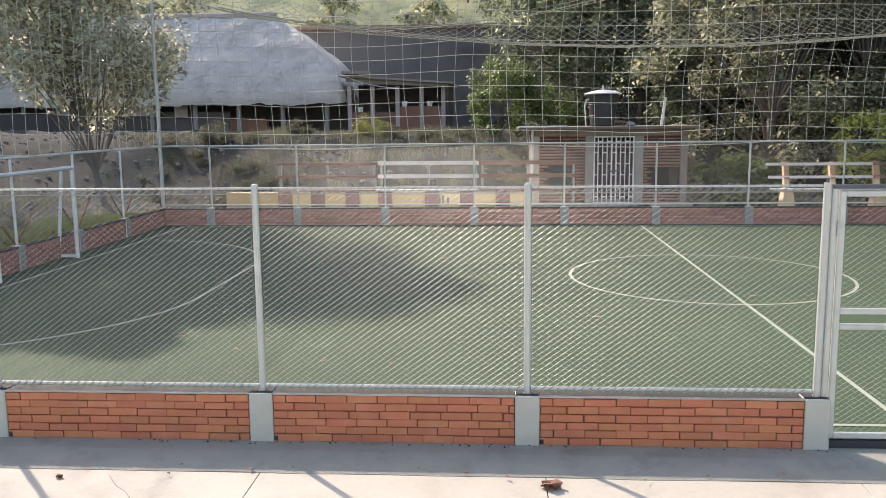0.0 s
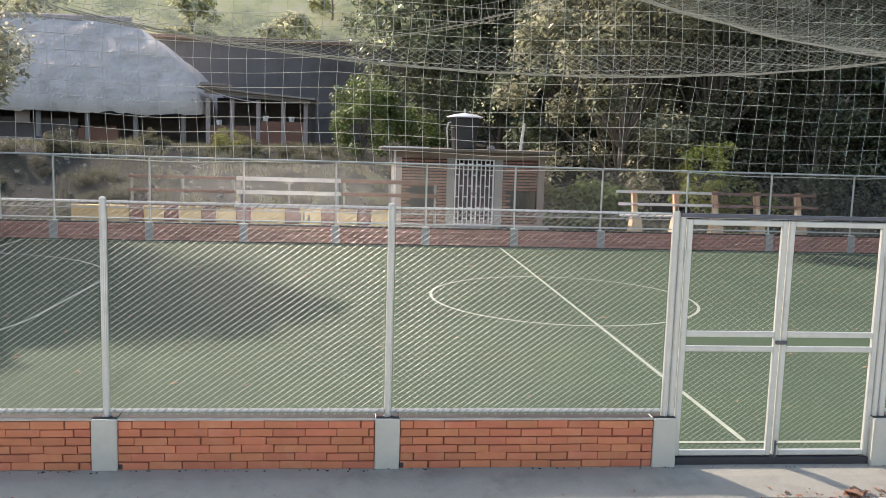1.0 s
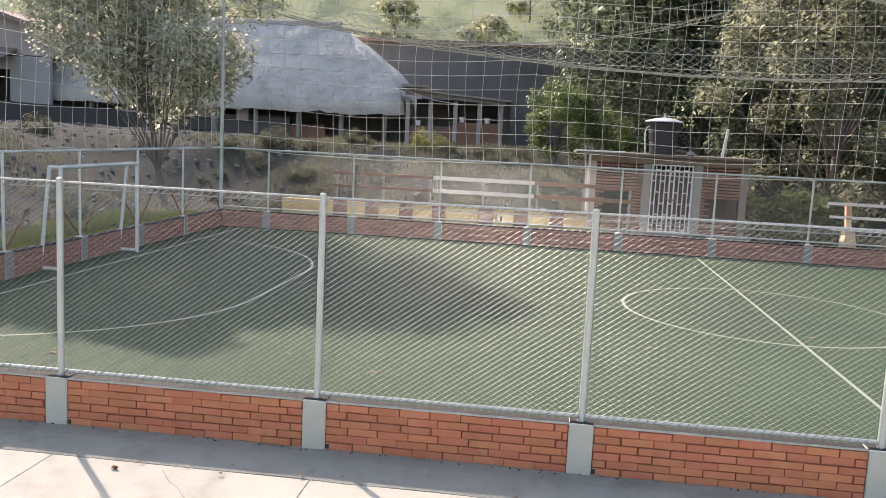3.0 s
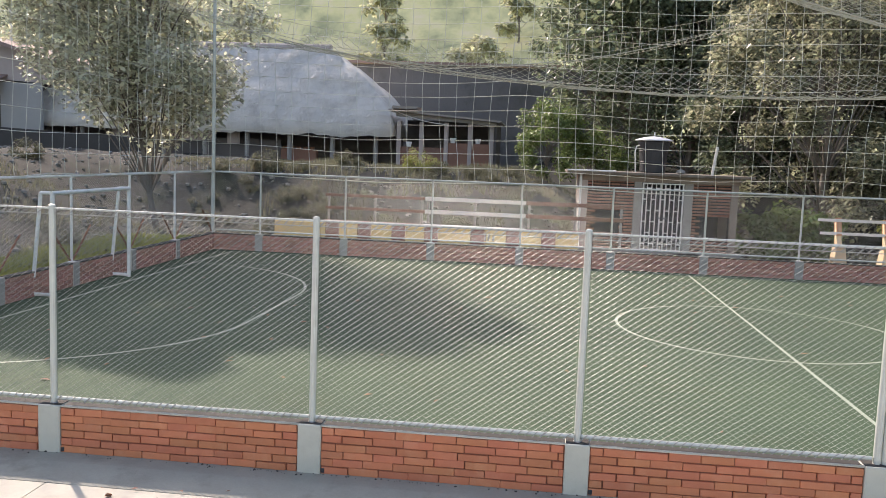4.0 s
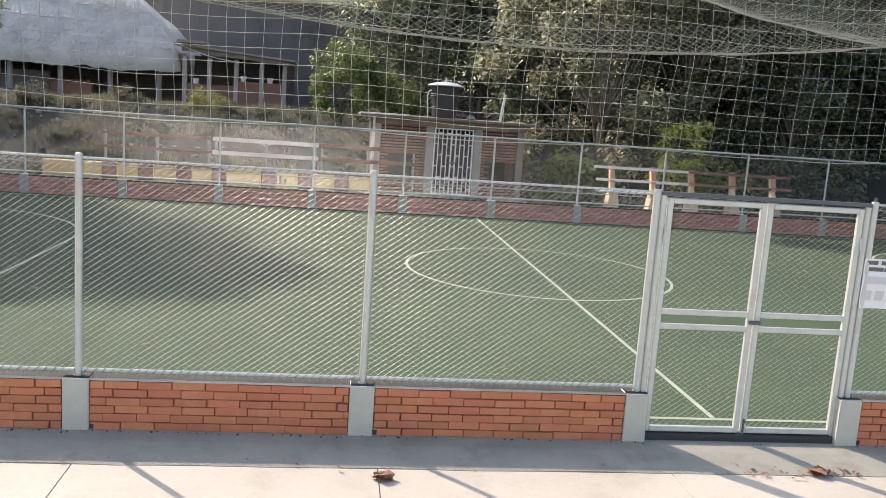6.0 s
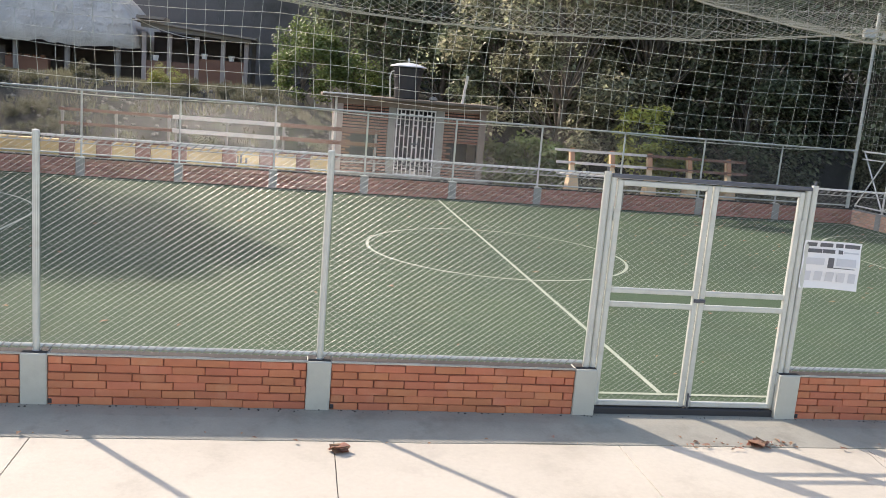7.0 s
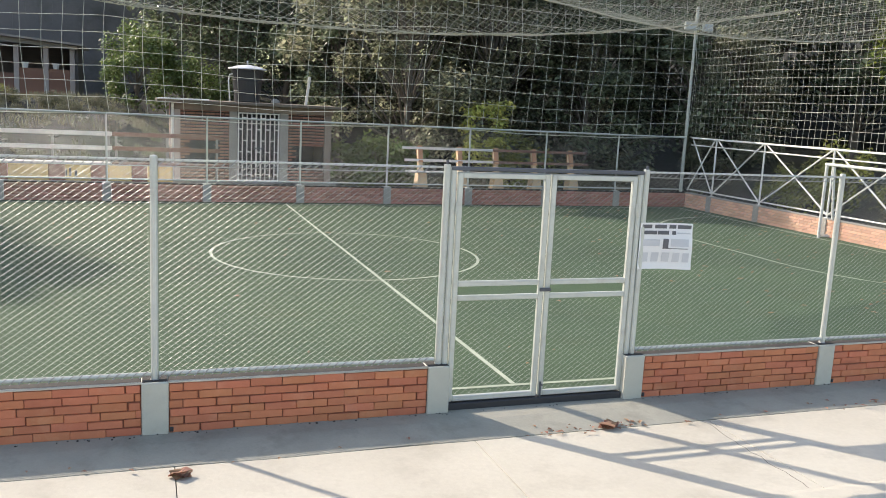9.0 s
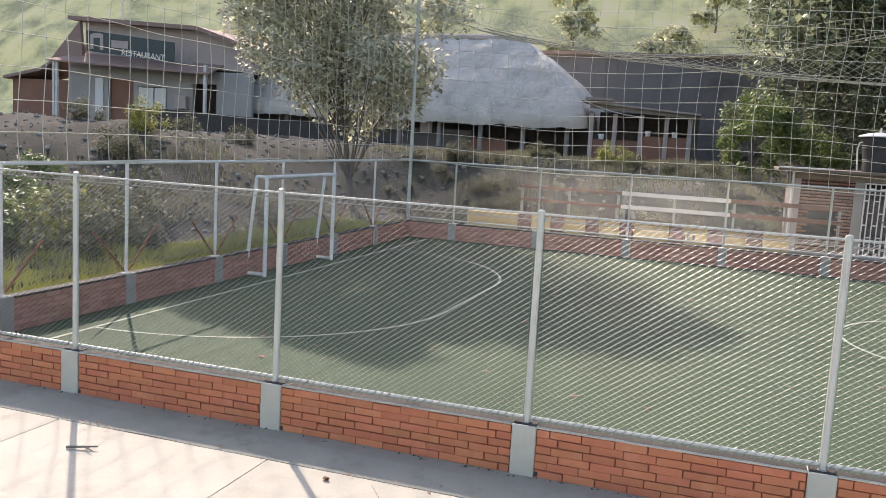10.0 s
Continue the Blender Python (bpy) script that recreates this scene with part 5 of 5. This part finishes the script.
part("stones", Geo().prism([(-29.0, 1.6), (-17.5, 1.6), (-17.5, 2.85), (-29.3, 3.3)], "y", 29.6, 29.9), "dark_stone", lw)


# ---- trees and plants ----
def leaf_cloud(g, centre, radius, count, size, rng, flat=0.8, droop=0.3):
    """Small folded leaves spread through a clump."""
    for _ in range(count):
        d = Vector((rng.gauss(0, 1), rng.gauss(0, 1), rng.gauss(0, 1) * flat))
        d = d.normalized() * radius * rng.random() ** 0.45
        p = centre + d
        l = size * rng.uniform(0.6, 1.4)
        a = rng.uniform(0, 2 * math.pi)
        ax = Vector((math.cos(a), math.sin(a), rng.uniform(-0.9, 0.4) - droop)).normalized() * l
        sd = ax.cross(Vector((rng.uniform(-0.5, 0.5), rng.uniform(-0.5, 0.5), 1))).normalized() * l * 0.3
        mid = p + ax * 0.5
        up = Vector((0, 0, l * 0.08))
        n = len(g.v)
        g.v += [tuple(p), tuple(mid + sd + up), tuple(p + ax), tuple(mid - sd + up)]
        g.f += [(n, n + 1, n + 2), (n, n + 2, n + 3)]


def tree_kit(seed, height, crown_r, crown_low, leaf, leaf_size, leaves, trunk_r, lean=0.0, clumps=26, squash=1.0, limbs=(), puff=1.0):
    """Meshes of a trunk with limbs and of a crown; the limbs end in the crown's clumps."""
    rng = random.Random(seed)
    wood, crown = Geo(), Geo()
    pts, p = [], Vector((0, 0, -0.3))
    n = 7
    for i in range(n):
        pts.append(p.copy())
        p = p + Vector((rng.uniform(-0.1, 0.1) * height * 0.15 + lean * height / n, rng.uniform(-0.1, 0.1) * height * 0.15, (height * 0.8 + 0.3) / (n - 1)))
    for i in range(n - 1):
        wood.tube(pts[i], pts[i + 1], trunk_r * (1 - 0.8 * i / (n - 1)), 8, trunk_r * (1 - 0.8 * (i + 1) / (n - 1)), caps=False)
    for k in range(clumps):
        t = rng.uniform(0, 1)
        zc = crown_low + (height - crown_low) * (t ** 0.8)
        rel = (zc - crown_low) / (height - crown_low)
        rr = crown_r * (0.55 + 0.75 * math.sin(math.pi * min(1, 0.18 + rel * 0.8))) * rng.uniform(0.35, 0.95) * squash
        a = rng.uniform(0, 2 * math.pi)
        base = pts[min(n - 1, max(1, int((zc / height) * (n - 1) * 0.9)))]
        c = Vector((base.x + rr * math.cos(a), base.y + rr * math.sin(a), zc))
        start = pts[min(n - 2, max(1, int((zc / height) * (n - 1) * 0.65)))]
        mid = start.lerp(c, 0.5) + Vector((0, 0, rng.uniform(0.0, 0.3)))
        wood.tube(start, mid, trunk_r * 0.25, 5, trunk_r * 0.15, caps=False)
        wood.tube(mid, c, trunk_r * 0.15, 5, trunk_r * 0.06, caps=False)
        cr = crown_r * rng.uniform(0.25, 0.48) * puff
        cnt = leaves // clumps
        leaf_cloud(crown, c, cr, cnt, leaf_size, rng)
        for _ in range(3):
            tip = c + Vector((rng.gauss(0, 1), rng.gauss(0, 1), rng.gauss(0, 0.6))).normalized() * cr
            wood.tube(c, tip, trunk_r * 0.06, 3, trunk_r * 0.02, caps=False)
    for dx, dy, zc, cr, cnt in limbs:
        c = Vector((dx, dy, zc))
        start = pts[min(n - 2, max(1, int((zc / height) * (n - 1) * 0.6)))]
        mid = start.lerp(c, 0.55) + Vector((0, 0, 0.3))
        wood.tube(start, mid, trunk_r * 0.3, 6, trunk_r * 0.18, caps=False)
        wood.tube(mid, c, trunk_r * 0.18, 5, trunk_r * 0.06, caps=False)
        leaf_cloud(crown, c, cr, int(cnt * 1.4), leaf_size * 1.2, rng)
    return wood.mesh("trunk", "bark", True), crown.mesh("crown", leaf)


# Outer limbs of the broad tree: offsets from the trunk, height, size of the clump and its leaves.
# The high ones are added out of view to shape the turf's shadow.
BROAD_LIMBS = ((-4.4, -1.0, 11.0, 0.7, 900), (-5.2, -0.7, 10.9, 0.9, 1100), (-6.0, -0.6, 10.4, 1.0, 1300), (-5.6, -1.1, 9.3, 1.3, 1900),
               (-4.6, -0.6, 10.2, 1.2, 1900), (-3.8, 0.3, 10.4, 1.1, 1800), (-1.8, 1.5, 10.0, 0.9, 1700), (0.3, 1.4, 10.0, 0.5, 900),
               (-0.6, 1.5, 10.2, 0.7, 1300), (-5.2, 0.0, 8.2, 1.2, 1700), (-4.2, 0.6, 7.6, 1.1, 1500), (-1.2, -0.3, 3.6, 0.9, 420), (0.9, 0.2, 3.4, 0.9, 420),
               (-0.3, 0.4, 2.9, 0.8, 300), (-1.8, 0.0, 4.2, 1.0, 500), (1.4, 0.0, 4.1, 1.0, 500), (0.2, -0.4, 4.0, 1.0, 500))


KITS = dict(
    broad=(tree_kit(1, 9.6, 2.6, 4.0, "leaf_pale", 0.16, 36000, 0.10, lean=-0.17, clumps=68, limbs=BROAD_LIMBS), "broad tree with sparse olive and brownish leaves", "tree"),
    big=(tree_kit(2, 9.5, 3.0, 1.0, "leaf_olive", 0.16, 26000, 0.18, clumps=60, puff=0.68), "large tree with glossy olive-green leaves down to the ground", "tree"),
    dark_a=(tree_kit(3, 11.0, 3.2, 1.2, "leaf_dark", 0.26, 10000, 0.2, clumps=46, puff=0.8), "dark shady tree of the wood", "tree"),
    dark_b=(tree_kit(4, 9.0, 2.8, 0.6, "leaf_dark", 0.24, 9500, 0.16, clumps=42, puff=0.8), "dark shady tree of the wood", "tree"),
    bright=(tree_kit(5, 4.2, 1.9, 0.5, "leaf_green", 0.17, 9000, 0.1, clumps=26), "small round bright green tree", "tree"),
    sunny=(tree_kit(12, 8.5, 2.7, 0.8, "leaf_sunny", 0.12, 52000, 0.13, clumps=64, puff=0.85), "tall yellow-green tree in sunlight beside the wood", "tree"),
    hill=(tree_kit(6, 8.0, 3.4, 0.4, "leaf_hill", 0.9, 1500, 0.2, clumps=16), "olive tree on the hillside, haze painted into its leaves", "tree"),
    shrub=(tree_kit(7, 1.5, 0.9, 0.15, "leaf_yellow", 0.1, 2600, 0.03, clumps=16), "loose yellow-green shrub with thin stems", "shrub"),
    glade=(tree_kit(14, 2.6, 0.75, 0.7, "leaf_glade", 0.15, 1500, 0.035, clumps=22, puff=0.9), "young tree with loose yellow-green leaves behind the benches", "tree"),
    leafy=(tree_kit(9, 1.25, 0.75, 0.1, "leaf_green", 0.13, 3000, 0.03, clumps=18), "leafy light green bush behind the side fence", "shrub"),
    bush=(tree_kit(8, 1.3, 1.1, 0.1, "grey_green", 0.14, 1900, 0.03, clumps=16), "scrubby grey-green bush on the rough bank", "shrub"),
)


def plant(kit, x, y, s=1.0, rz=0.0, sink=0.1, group="", label=""):
    (wood, crown), lab, cat = KITS[kit]
    t = thing("tree" if cat == "tree" else "shrub", label or lab, cat, group=group)
    part("trunk", wood, "bark", t)
    part("crown", crown, "leaf_dark", t)
    t.matrix_world = pose(x, y, land(x, y) - sink, 0, 0, rz) @ Matrix.Diagonal((s, s, s, 1))
    return t


plant("broad", -10.75, 16.2, 1.0, 0, label="broad tree with sparse olive-brown leaves at the pitch corner")
plant("big", 8.29, 20.6, 1.0, 40)
plant("big", 11.25, 21.0, 0.95, 200)
plant("bright", -0.13, 26.3, 0.70, 0)
plant("bright", 1.92, 27.0, 0.62, 120)
plant("sunny", 22.3, 10.2, 1.1, 50)
rng = random.Random(21)
for x, y, k, s in ((5.51, 29, "dark_b", 0.85), (2.1, 34.5, "dark_a", 0.9), (4.2, 30.5, "dark_b", 0.95), (6.9, 25.2, "dark_b", 0.75), (9.83, 27, "big", 1.15), (13.10, 25, "big", 1.1), (15.65, 22.5, "dark_b", 1.1), (18.74, 24, "dark_a", 1.1), (17.98, 18.5, "dark_b", 0.95),
                   (20.74, 19.5, "dark_a", 1.0), (22.75, 16.5, "dark_b", 1.05), (26.31, 16, "dark_b", 1.2), (5.92, 31, "dark_a", 1.3), (11.07, 31, "dark_a", 1.25),
                   (16.21, 30, "dark_a", 1.3), (22.36, 28, "dark_a", 1.3), (28.47, 24, "dark_a", 1.2), (14.11, 19.3, "dark_b", 0.7), (30.41, 18, "dark_a", 1.2),
                   (3.83, 37, "dark_a", 1.4), (9.01, 37, "dark_a", 1.5), (15.21, 37, "dark_a", 1.5), (21.40, 35, "dark_a", 1.5), (28.59, 32, "dark_a", 1.5), (34.65, 26, "dark_a", 1.4), (27.69, 6, "dark_b", 1.1), (33.34, 11, "dark_a", 1.2)):
    plant(k, x, y, s, rng.uniform(0, 360), group="trees of the wood")
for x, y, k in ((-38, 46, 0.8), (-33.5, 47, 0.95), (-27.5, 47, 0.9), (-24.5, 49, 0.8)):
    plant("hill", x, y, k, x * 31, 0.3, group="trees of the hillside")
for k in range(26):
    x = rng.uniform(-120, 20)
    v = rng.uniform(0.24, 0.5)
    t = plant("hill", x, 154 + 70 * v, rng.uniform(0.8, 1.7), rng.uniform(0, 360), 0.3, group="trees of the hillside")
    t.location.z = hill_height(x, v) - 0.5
plant("shrub", -4.5, 22.6, 0.5, 30)
plant("shrub", -3.9, 22.2, 0.38, 90)
plant("shrub", 11.04, 17.7, 1.1, 60)
plant("glade", 9.75, 17.3, 1.0, 130)
for x, y, k in ((-11.0, 3.6, 0.7), (-11.6, 4.9, 0.75), (-12.4, 4.0, 0.85), (-11.5, 6.0, 0.6), (-13.0, 5.6, 0.8), (-13.8, 7.4, 0.7)):
    plant("leafy", x, y, k, x * 77)
for x, y, k in ((-10.9, 4.2, 0.6), (-11.2, 5.3, 0.65), (-10.8, 3.0, 0.5), (-15.89, 13.5, 0.6), (-10.79, 5.9, 0.55)):
    plant("shrub", x, y, k, x * 40)
for k in range(46):
    plant("bush", rng.uniform(-11, 1.0), rng.uniform(17.4, 22.6), rng.uniform(0.12, 0.32), rng.uniform(0, 360), 0.03, group="scrub on the bank")
for x, y, k in ((14.72, 20.4, 0.62), (17.76, 16.4, 0.5)):
    plant("big", x, y, k, x * 33)
for x, y, k in ((5.75, 18.3, 1.0), (6.6, 18.1, 1.15), (7.4, 18.4, 1.0)):
    plant("leafy", x, y, k, x * 50, label="leafy light green bush beside the hut")
plant("shrub", 17.52, 11.3, 1.1, 10)
plant("shrub", 17.13, 13.0, 0.8, 70)
for x, y, s in ((-10.36, 4.3, 0.7), (-11.10, 6.3, 0.8), (-10.18, 5.6, 0.5), (-12.45, 8.5, 0.6), (-13.60, 5.0, 0.7), (-11.65, 3.0, 0.6), (-14.82, 11, 0.5), (-10.15, 10.2, 0.4), (-18.44, 14, 0.5), (-16.50, 19, 0.45), (-20.65, 22, 0.5), (-9.40, 21.5, 0.5), (-6.85, 22.4, 0.4), (16.88, 6.0, 0.9), (17.60, 8.5, 1.0), (16.56, 3.0, 1.0), (6.96, 18.3, 0.7), (5.84, 18.6, 0.8), (12.88, 18.0, 0.9), (14.30, 17.2, 0.8), (13.28, 16.6, 0.5)):
    plant("bush", x, y, s, rng.uniform(0, 360), 0.05, group="scrub round the pitch")

# Dry grass, stones and fallen leaves.
grass = Geo()
rng = random.Random(5)
for _ in range(30000):
    if rng.random() < 0.5:
        x, y = rng.uniform(-10, 2.5), rng.uniform(16.2, 25)
    elif rng.random() < 0.6:
        x, y = rng.uniform(-16, -8.75), rng.uniform(1, 16)
    else:
        x, y = rng.uniform(2, 17), rng.uniform(16, 19.5)
    if 0.8 < x < 5.4 and 16.5 < y < 20 or noise.noise((x * 0.7, y * 0.7, 4)) < -0.05:
        continue
    z = land(x, y)
    h = rng.uniform(0.06, 0.24)
    dx, dy = rng.uniform(-0.08, 0.08), rng.uniform(-0.08, 0.08)
    grass.add([(x - 0.012, y, z - 0.02), (x + 0.012, y, z - 0.02), (x + dx, y + dy, z + h)], [(0, 1, 2)])
for _ in range(4200):
    x = rng.uniform(-13, 1.5)
    y = 22.4 + rng.gauss(0, 0.7)
    if noise.noise((x * 0.6, 2.0, 4)) < -0.15:
        continue
    z, h = land(x, y), rng.uniform(0.05, 0.2) * (0.6 + 0.6 * abs(noise.noise((x * 0.9, 0, 1))))
    dx, dy = rng.uniform(-0.12, 0.12), rng.uniform(-0.12, 0.12)
    grass.add([(x - 0.02, y, z - 0.02), (x + 0.02, y, z - 0.02), (x + dx, y + dy, z + h)], [(0, 1, 2)])
solid("dry_grass", grass, "straw", "tufts of dry yellow-green grass on the bank", "grass", "stuff")
verge = Geo()
for _ in range(15000):
    x, y = -8.68 - 1.5 * rng.random() ** 1.4, rng.uniform(0.4, 13.8)
    z, h = max(0.3, land(x, y)), rng.uniform(0.05, 0.17)
    dx, dy = rng.uniform(-0.08, 0.08), rng.uniform(-0.08, 0.08)
    verge.add([(x - 0.012, y, z - 0.06), (x + 0.012, y, z - 0.06), (x + dx, y + dy, z + h)], [(0, 1, 2)])
solid("verge_grass", verge, "leaf_yellow", "short yellow-green grass along the top of the side wall", "grass", "stuff")
debris = Geo()
for _ in range(2600):
    x, y = (rng.uniform(-9.5, 1.5), rng.uniform(18, 23.5)) if rng.random() < 0.35 else (rng.uniform(-22, -9.5), rng.uniform(8, 27))
    z, r = land(x, y), 0.02 + 0.075 * rng.random() ** 3
    debris.lathe(x, y, [(r * 0.7, z - 0.04), (r, z + r * 0.25), (r * 0.55, z + r * 0.7)], rng.choice((5, 6, 7)))
solid("rubble", debris, "rock", "pale stones and rubble scattered on the bank", "rubble", "stuff")
litter = Geo()
for _ in range(260):
    x = rng.uniform(8, 14.4) if rng.random() < 0.7 else rng.uniform(-7, 8)
    y = rng.uniform(1, 13.8)
    a, l = rng.uniform(0, 6.3), rng.uniform(0.03, 0.07)
    c, s = math.cos(a) * l, math.sin(a) * l
    litter.add([(x - c, y - s, 0.008), (x + s * 0.4, y - c * 0.4, 0.02), (x + c, y + s, 0.012), (x - s * 0.4, y + c * 0.4, 0.018)], [(0, 1, 2), (0, 2, 3)])
solid("fallen_leaves", litter, "leaf_dry", "pale dry leaves lying on the turf", "leaves", "stuff")


def crumpled(name, x, y, s, label, category, seed):
    rng = random.Random(seed)
    g = Geo()
    for k in range(5):
        a = rng.uniform(0, 6.3)
        p = [(x + s * (math.cos(a + j * 0.9) * rng.uniform(0.4, 1)), y + 0.7 * s * (math.sin(a + j * 0.9) * rng.uniform(0.4, 1)), COURT_Z + 0.004 + rng.uniform(0, 0.55) * s) for j in range(6)]
        g.add(p + [(q[0], q[1], q[2] + 0.006) for q in p], [(0, 1, 2), (0, 2, 3), (0, 3, 4), (0, 4, 5), (6, 8, 7), (6, 9, 8), (6, 10, 9), (6, 11, 10)])
    return solid(name, g, "leaf_dry" if category == "leaf" else "rust", label, category)


crumpled("dead_leaf", 0.36, -0.68, 0.09, "large crumpled brown leaf lying on the court", "leaf", 3)
crumpled("dead_leaf", 3.75, -0.5, 0.11, "crumpled reddish-brown leaves at the court's edge", "leaf", 8)
crumpled("dead_leaf", -3.25, -0.66, 0.035, "small dry brown leaf at the court's edge", "leaf", 12)
twig = Geo().tube((-5.35, -1.02, COURT_Z + 0.015), (-5.12, -0.93, COURT_Z + 0.03), 0.012, 6, 0.006).tube((-5.2, -0.97, COURT_Z + 0.02), (-5.1, -1.02, COURT_Z + 0.03), 0.008, 6, 0.004)
solid("twig", twig, "bark", "short dark twig lying on the court", "twig")

# Cable from the hall to the annex, and a bundle of netting thrown over the side fence.
cable = [(-6.87 + 2.5 * t / 10, 30.4, 4.55 - 0.6 * t / 10 - 0.12 * math.sin(math.pi * t / 10)) for t in range(11)]
solid("cable", Geo().poly_tube(cable, 0.018, 5), "white_wood", "pale cable slung from the hall to the annex", "cable")
rng = random.Random(31)
bundle = Geo()
for k in range(34):
    y = rng.uniform(5.7, 7.6)
    pts = [(14.9 + rng.uniform(-0.05, 0.12), y, 2.02 + rng.uniform(0, 0.05))]
    for q in range(5):
        pts.append((pts[-1][0] + rng.uniform(-0.05, 0.06), pts[-1][1] + rng.uniform(-0.2, 0.2), 2.02 + rng.uniform(0.0, 0.24)))
    bundle.poly_tube(pts, 0.008, 4)
solid("thrown_net", bundle, "rope", "bundle of white netting thrown over the fence rail", "net")
rng = random.Random(77)
leaves = Geo()
for _ in range(130):
    x = rng.choice((rng.uniform(3.1, 4.1), rng.uniform(5.9, 7.6), rng.uniform(-6, 8)))
    y = EDGE + rng.gauss(0.01, 0.05)
    a, l = rng.uniform(0, 6.3), rng.uniform(0.008, 0.035)
    c, q = math.cos(a) * l, math.sin(a) * l
    z = COURT_Z + 0.016 + rng.uniform(0, 0.012)
    leaves.add([(x - c, y - q, z), (x + q * 0.5, y - c * 0.5, z + 0.008), (x + c, y + q, z), (x - q * 0.5, y + c * 0.5, z + 0.006)], [(0, 1, 2), (0, 2, 3)])
dirt = Geo()
for _ in range(420):
    x = rng.uniform(-8.3, 14.6)
    if PX[5] + PW < x < PX[6] and rng.random() < 0.5:
        continue
    r = 0.003 + 0.007 * rng.random() ** 3
    y = -0.012 - abs(rng.gauss(0, 0.02))
    z = 0.004 + 0.04 * (y + 0.012)
    dirt.lathe(x, y, [(r, z - 0.012), (r * 1.1, z + r * 0.4), (r * 0.4, z + r * 0.9)], 5)
solid("wall_foot_dirt", dirt, "coping", "dark grit gathered along the foot of the wall", "dirt", "stuff")
for p in PX[:-1]:
    if p != PX[5]:
        solid("weep_hole", Geo().rbox(p + PW + 0.006, p + PW + 0.034, -0.006, 0.012, 0.012, 0.05, 0.004), "tank", "small black block at the wall's foot beside a pillar", "drain")
solid("leaf_litter", leaves, "leaf_dry", "dry leaf bits gathered along the court's edge", "leaves", "stuff")
